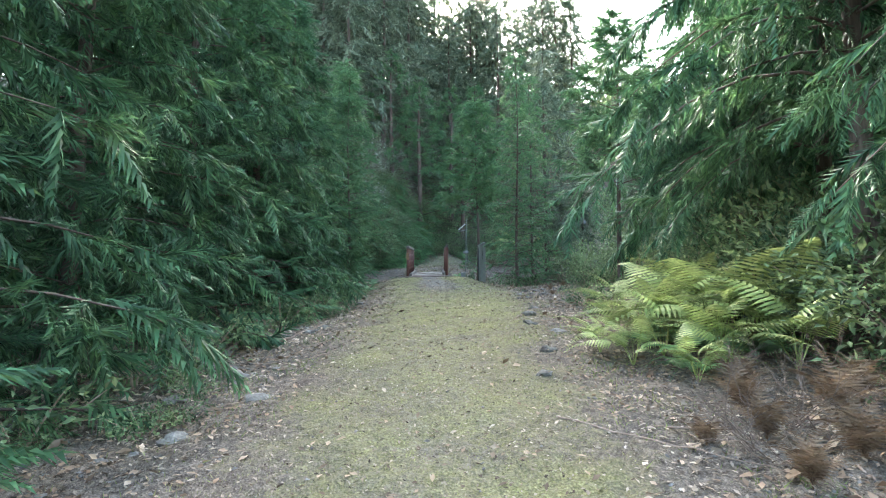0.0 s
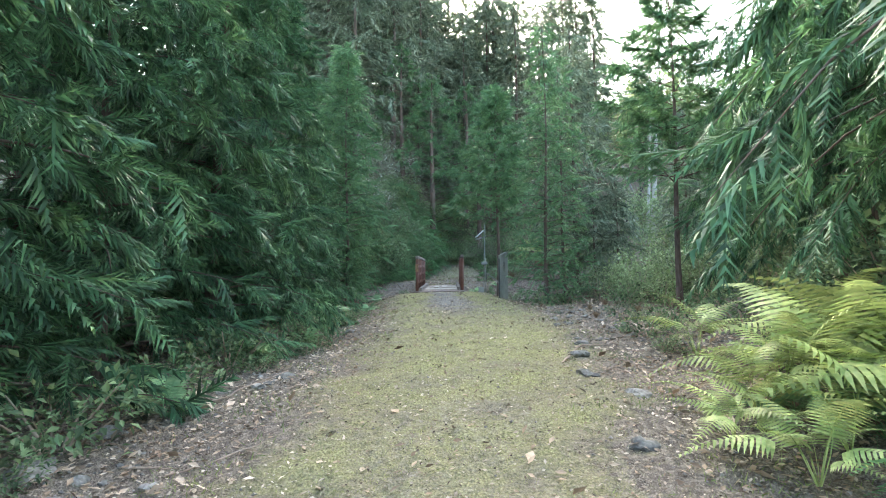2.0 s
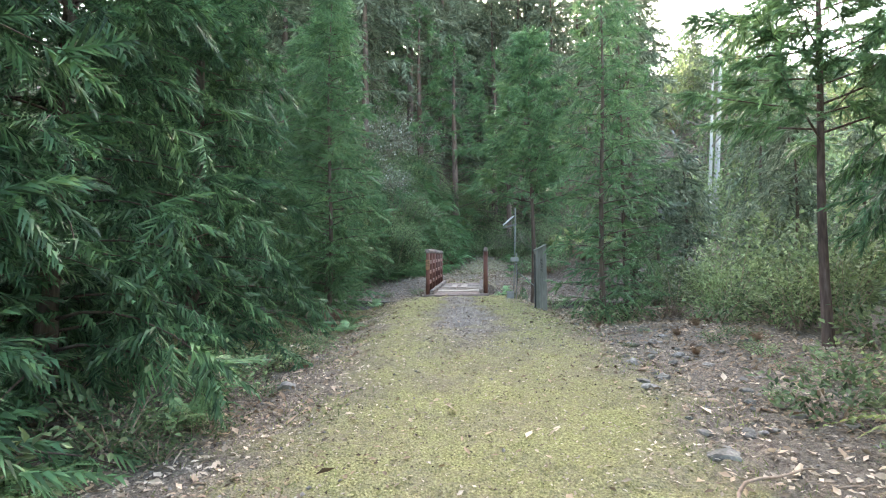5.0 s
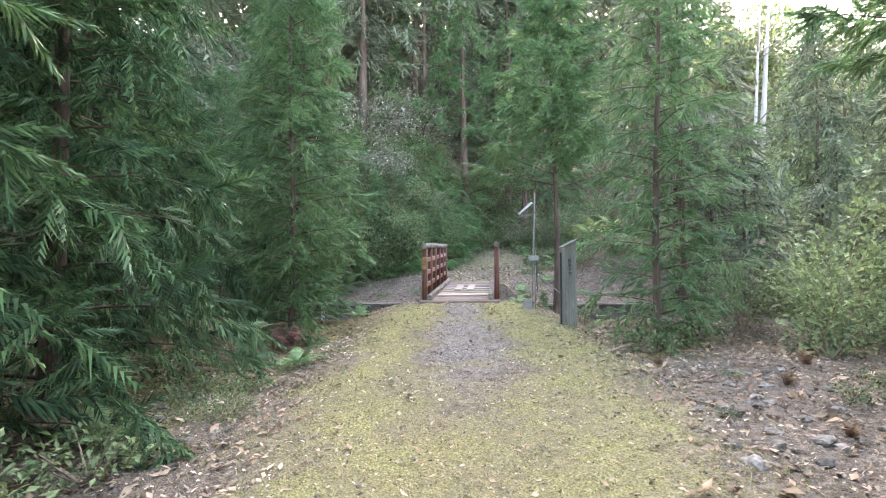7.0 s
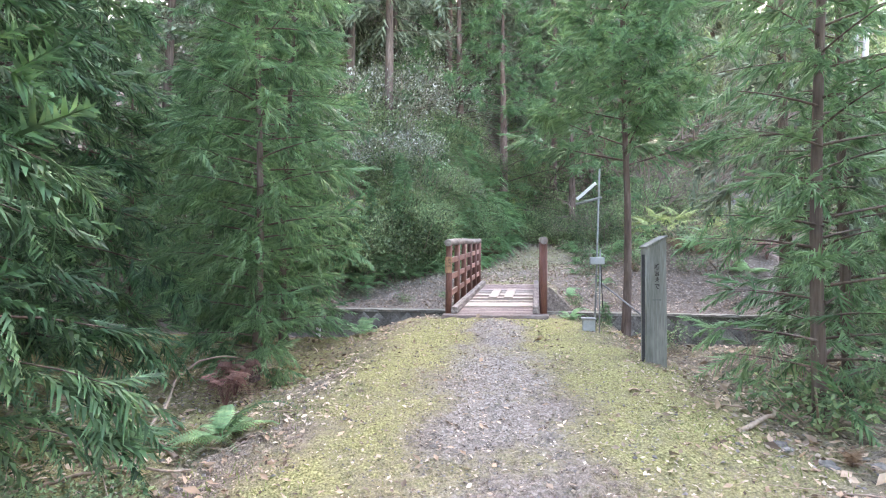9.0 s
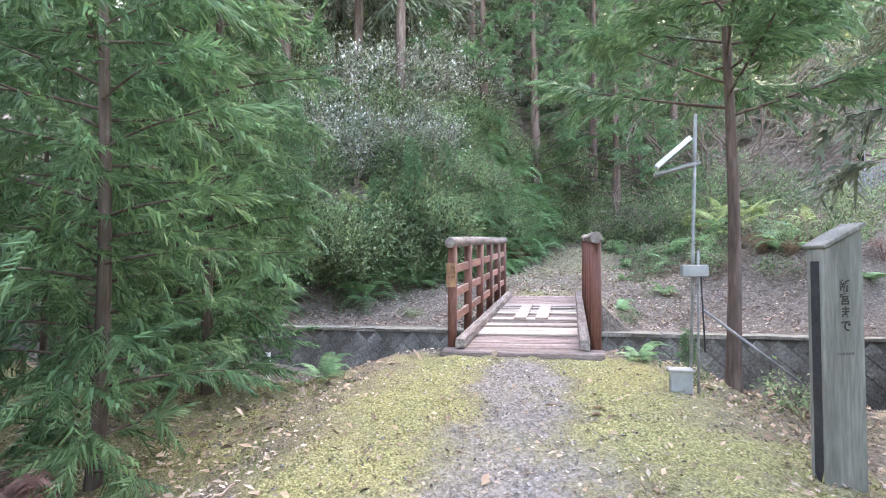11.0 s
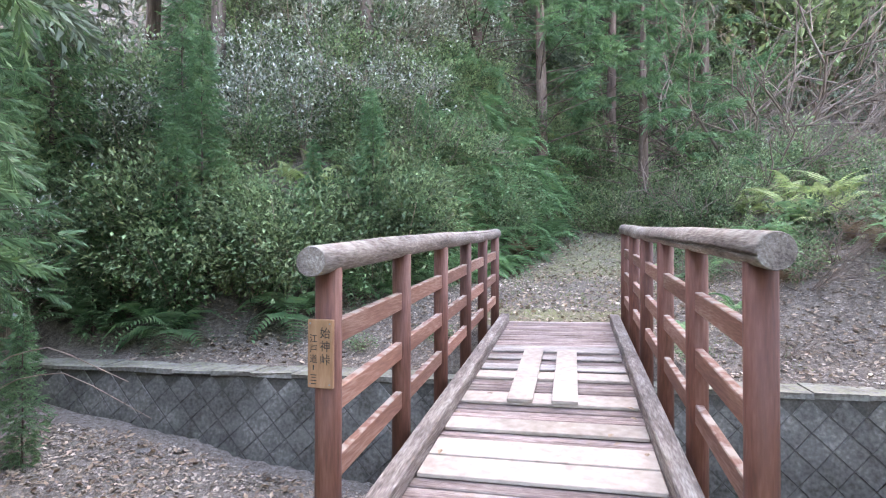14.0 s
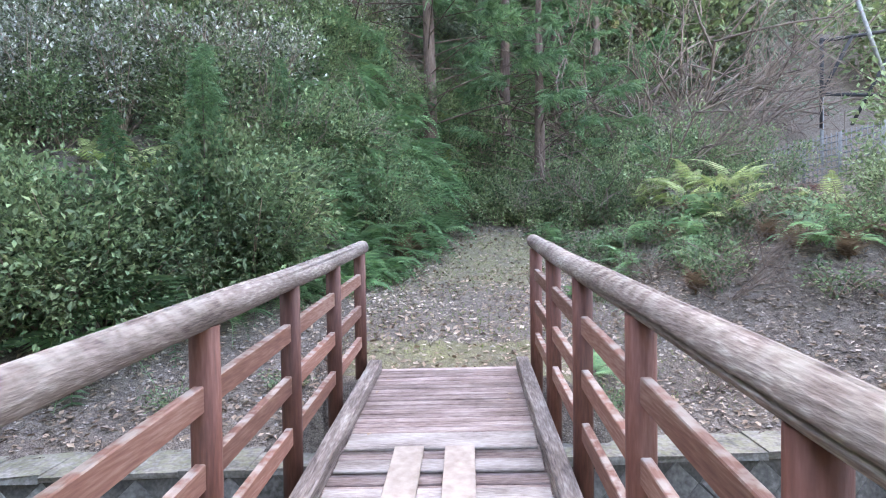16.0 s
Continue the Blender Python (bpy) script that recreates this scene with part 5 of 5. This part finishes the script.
def cover(name, label, category, material, template, spots, size, lift=0.0, flat=0.35):
    x, y = spots
    z = ground_z(x, y) + lift
    n = len(x)
    a = rng.uniform(0, 6.28, n)
    way = np.stack([np.cos(a), np.sin(a), rng.normal(0, flat, n)], axis=1)
    v, f = scattered(*template, frames(way, rng.normal(0, flat, n)), np.stack([x, y, z], axis=1), size * rng.uniform(0.5, 1.4, n))
    ob = new(name, raw_mesh(name, v, f, material))
    return tagged(ob, label, category, kind="stuff")


def off_path(x, y, lo, hi, keep):
    off = np.abs(x - centre_x(y))
    chance = keep + (1 - keep) * smooth(lo, hi, off)
    ok = rng.uniform(0, 1, len(x)) < chance
    ok &= ~((y > -0.1) & (y < 4.8) & (np.abs(x) < 0.9))
    ok &= np.abs(y - wall_y(x)) > 0.45
    return x[ok], y[ok]


DRY = (np.array([(0, 0, 0), (0.5, 0.25, 0.07), (1, 0, 0), (0.45, -0.27, 0.05)]), np.array([(0, 2, 1), (0, 3, 2)]))
cover("leaf_litter", "dry brown fallen leaves on the ground", "leaves", M_litter, DRY, off_path(*visible_ground(38000, -4.5, 5.5, -19.5, 0.3), 0.9, 1.9, 0.2), 0.055, 0.012)
cover("leaf_litter", "bleached fallen leaves on the ground", "leaves", M_litter_pale, DRY, off_path(*visible_ground(26000, -4.5, 5.5, -19.5, 0.3), 0.9, 1.9, 0.22), 0.036, 0.014)
cover("leaf_litter", "dry brown fallen leaves beyond the stream", "leaves", M_litter, DRY, off_path(*visible_ground(36000, -5.5, 5.5, 0.3, 12.5), 0.2, 0.7, 0.75), 0.07, 0.012)
cover("leaf_litter", "bleached fallen leaves beyond the stream", "leaves", M_litter_pale, DRY, off_path(*visible_ground(15000, -5.5, 5.5, 0.3, 11.5), 0.5, 1.3, 0.04), 0.055, 0.014)
cover("leaf_litter", "bleached leaf debris in the stream bed", "leaves", M_litter_pale, DRY, off_path(*visible_ground(14000, -5.5, 5.5, 0.8, 4.0), 0.2, 1.0, 0.5), 0.042, 0.012)
cover("leaf_litter", "large curled brown leaves at the path's sides", "leaves", M_litter, DRY, off_path(*visible_ground(6000, -4.5, 5.0, -19.5, 0.0), 1.2, 2.2, 0.04), 0.1, 0.015, 0.5)
M_debris = surface("bark_crumbs", [(0.05, 0.036, 0.026), (0.11, 0.08, 0.058), (0.20, 0.15, 0.11)], 0.9, 0.9, 0, 9, island=0.5)
cover("forest_debris", "dark bark crumbs and needles on the path", "debris", M_debris, DRY, visible_ground(13000, -2.4, 3.2, -19.5, -0.3), 0.026, 0.008)
cover("leaf_litter", "small bleached leaf scraps on the path", "leaves", M_litter_pale, DRY, visible_ground(12000, -1.6, 2.4, -19.5, -0.3), 0.026, 0.01)
M_edge = surface("edge_grass", [(0.12, 0.17, 0.06), (0.20, 0.25, 0.08), (0.33, 0.33, 0.14)], 1.2, 0.8, 0, 9, island=0.35, translucent=0.3)
BLADE = (np.array([(0, -0.06, 0), (0, 0.06, 0), (0.6, 0, 0.8)]), np.array([(0, 1, 2)]))


def moss_spots(n):
    y = rng.uniform(-19.5, 0.0, n)
    x = centre_x(y) + rng.normal(0, 0.95, n)
    keep = waves(x, y, 2.2) + 0.6 * waves(x, y, 6.0) + rng.normal(0, 0.4, n) > -0.15
    keep &= ~((y > -6) & (np.abs(x - centre_x(y)) * (1 + 1.1 * smooth(-2.8, -0.6, y)) < 0.6))
    return x[keep], y[keep]


cover("moss_tufts", "short yellow-green moss and grass tufts on the path", "moss", M_moss, BLADE, moss_spots(80000), 0.022, 0.0, 0.6)


def edge_spots(n):
    y = rng.uniform(-19.5, -0.5, n)
    x = centre_x(y) + rng.choice([-1, 1], n) * rng.normal(1.7, 0.3, n)
    keep = waves(x, y, 2.0) + rng.normal(0, 0.3, n) > 0.1
    return x[keep], y[keep]


cover("grass_tufts", "short grass and weeds on the far path", "grass", M_edge, BLADE, visible_ground(7000, -1.2, 2.8, 5.2, 11.8), 0.06, 0.0, 0.7)
cover("grass_tufts", "thin green grass and moss along the path's edges", "grass", M_edge, BLADE, edge_spots(24000), 0.05, 0.0, 0.7)


def pebble_template(seed):
    r = np.random.default_rng(seed)
    v = np.array([(1, 0, 0), (0, 1, 0), (-1, 0, 0), (0, -1, 0), (0, 0, 1), (0.3, 0.2, -0.8)]) * 0.5 * r.uniform(0.75, 1.2, (6, 1)) * (1, 0.75, 0.55)
    f = [(0, 1, 4), (1, 2, 4), (2, 3, 4), (3, 0, 4), (1, 0, 5), (2, 1, 5), (3, 2, 5), (0, 3, 5)]
    return v, np.array(f)


def gravel_spots(n):
    y = rng.uniform(-6.5, 0.0, n)
    x = centre_x(y) + rng.normal(0, 0.56, n) / (1 + 1.1 * smooth(-2.8, -0.6, y))
    return x, y


cover("gravel", "loose grey gravel in the middle of the path", "gravel", M_stone, pebble_template(1), gravel_spots(4500), 0.02, 0.002, 0.2)
cover("gravel", "small stones along the path's edges", "gravel", M_stone, pebble_template(2), off_path(*visible_ground(11000, -4, 5, -19.5, 0), 1.1, 2.2, 0.08), 0.038, 0.004, 0.2)
cover("gravel", "gravel and small stones in the stream bed", "gravel", M_pebble, pebble_template(3), off_path(*visible_ground(9000, -6, 6, 0.2, 4.4), 0.1, 0.6, 0.4), 0.045, 0.004, 0.2)
cover("gravel", "flat grey stones on the terrace beyond the stream", "gravel", M_pebble, pebble_template(5), off_path(*visible_ground(7000, -5, 6.5, 4.5, 8.5), 0.9, 1.8, 0.03), 0.05, 0.004, 0.15)


def rock(seed, label):
    """A weathered angular stone."""
    bm = bmesh.new()
    bmesh.ops.create_icosphere(bm, subdivisions=2, radius=0.5)
    for q in bm.verts:
        c = q.co.copy()
        q.co = c * (1 + 0.6 * noise.noise(c * 2.1 + Vector((seed * 7.3, 0, 0))) + 0.12 * noise.noise(c * 6 + Vector((0, seed, 0))))
        q.co.x *= 1.25
        q.co.z *= 0.55
    me = bpy.data.meshes.new("stone")
    bm.to_mesh(me)
    bm.free()
    me.materials.append(M_rock)
    return tagged(new("stone", me), label, "stone", "stones beside the path")


rocks = [rock(i, "rough grey stone lying beside the path") for i in range(4)]
ROCK_SPOTS = [(-1.46, -10.87, 0.2), (-2.39, -12.48, 0.24), (-1.59, -11.35, 0.17), (2.13, -8.05, 0.16), (2.16, -9.46, 0.17), (2.30, -6.93, 0.16), (2.86, -5.82, 0.13), (2.6, -6.6, 0.12), (2.95, -6.5, 0.15), (3.2, -5.2, 0.12), (-1.35, -7.7, 0.2), (-1.7, -13.9, 0.26), (-2.0, -14.6, 0.22), (-1.5, -15.6, 0.2), (-2.3, -13.4, 0.3), (1.75, -11.4, 0.2), (1.9, -10.4, 0.22), (1.6, -13.3, 0.18), (-1.2, -14.8, 0.18), (2.4, -7.6, 0.14), (2.0, -12.1, 0.18), (-2.9, -15.2, 0.25), (1.35, -14.4, 0.16)]
for _ in range(150):
    right = rng.uniform() < 0.72
    ROCK_SPOTS.append((rng.uniform(2.1, 4.4) if right else rng.uniform(-2.4, -1.3), rng.uniform(-9.5, -4.0) if right else rng.uniform(-17, -5.5), rng.uniform(0.035, 0.12)))
for _ in range(24):
    ROCK_SPOTS.append((rng.choice([-1, 1]) * rng.uniform(1.1, 4.5), rng.uniform(1.4, 3.6), rng.uniform(0.07, 0.18)))
for i, (x, y, s) in enumerate(ROCK_SPOTS):
    r = rocks[i % 4]
    m = Matrix.Translation((x, y, float(ground_z(x, y)) + s * 0.02)) @ pose(0, 0, 0, rng.uniform(-12, 12), rng.uniform(-12, 12), rng.uniform(0, 360))
    if i < 4:
        r.matrix_basis = m @ Matrix.Diagonal((s, s, s, 1))
    else:
        ob = copy_thing(r, m)
        ob.scale = (s, s, s)


def fallen_branch(pts, r, label="dry fallen branch lying on the ground"):
    p = np.array([(x, y, float(ground_z(x, y)) + dz) for x, y, dz in pts])
    t = np.linspace(0, 1, len(p))
    s = np.linspace(0, 1, 12)
    q = np.stack([np.interp(s, t, p[:, k]) for k in range(3)], axis=1) + rng.normal(0, 0.008, (12, 3))
    v, f = tube(q, np.linspace(r, r * 0.4, 12), 7)
    th = tagged(new("fallen_branch", raw_mesh("fallen_branch", v, f, M_twig, smooth=True)), label, "branch", "fallen branches")
    return th


fallen_branch([(-1.7, -4.75, 0.02), (-2.2, -4.45, 0.05), (-2.37, -4.0, 0.12), (-2.6, -3.55, 0.3), (-2.45, -3.3, 0.42), (-2.25, -3.2, 0.4)], 0.016, "pale bent branch arching over withered ferns")
fallen_branch([(-3.2, -4.7, 0.02), (-2.5, -4.75, 0.04), (-1.8, -4.6, 0.02)], 0.022)
fallen_branch([(-2.5, -5.4, 0.01), (-2.0, -5.0, 0.05), (-1.5, -4.9, 0.02)], 0.016)
fallen_branch([(2.0, -3.9, 0.01), (2.4, -3.5, 0.08), (2.6, -3.1, 0.12)], 0.02)
fallen_branch([(2.6, -3.2, 0.02), (3.1, -3.6, 0.05), (3.5, -3.9, 0.02)], 0.014)
fallen_branch([(1.6, -10.9, 0.01), (2.0, -10.0, 0.06), (2.6, -9.7, 0.1)], 0.014)
fallen_branch([(1.2, -15.6, 0.01), (1.7, -16.2, 0.05), (2.2, -16.6, 0.06)], 0.007)
fallen_branch([(-1.9, -11.9, 0.02), (-1.4, -11.0, 0.1)], 0.012)
fallen_branch([(-3.5, -6.6, 1.5), (-3.14, -6.6, 1.6), (-2.71, -6.6, 1.71), (-2.61, -6.6, 1.81), (-2.38, -6.6, 1.84), (-1.97, -6.6, 1.70)], 0.008, "thin bare branch sticking out of the cedar")
fallen_branch([(-5.4, 1.6, 0.0), (-5.2, 1.9, 0.6), (-4.8, 2.0, 1.1), (-4.2, 2.0, 1.36), (-3.4, 2.0, 1.24)], 0.009, "thin bare branch arching over the stream bank")
fallen_branch([(-5.3, 1.7, 0.0), (-5.1, 1.9, 0.5), (-4.7, 2.0, 0.95), (-4.0, 2.0, 1.15), (-3.2, 2.05, 0.98)], 0.008, "thin bare branch arching over the stream bank")
for i in range(80):
    x = rng.choice([-1, 1]) * rng.uniform(1.6, 3.6) + 0.4
    y = rng.uniform(-18, -2)
    a = rng.uniform(0, 6.28)
    l = rng.uniform(0.2, 0.6)
    fallen_branch([(x, y, 0.015), (x + l * math.cos(a), y + l * math.sin(a), 0.02)], rng.uniform(0.004, 0.009))


# dry leaves blown onto the bridge
leaf_v, leaf_f = leaf_template(0.5)
leaf_me = raw_mesh("dry_leaf", leaf_v * 0.06, leaf_f, M_litter)
for i in range(16):
    x = rng.choice([-1, 1]) * rng.uniform(0.36, 0.54)
    y = rng.uniform(0.3, 4.4)
    ob = tagged(new("dry_leaf", leaf_me), "curled dry brown leaf lying on the bridge deck", "leaf", "leaves on the bridge")
    ob.matrix_basis = Matrix.Translation((x, y, 0.032 + SLOPE_X * x + SLOPE_Y * y)) @ pose(0, 0, 0, rng.uniform(-8, 8), 0, rng.uniform(0, 360))
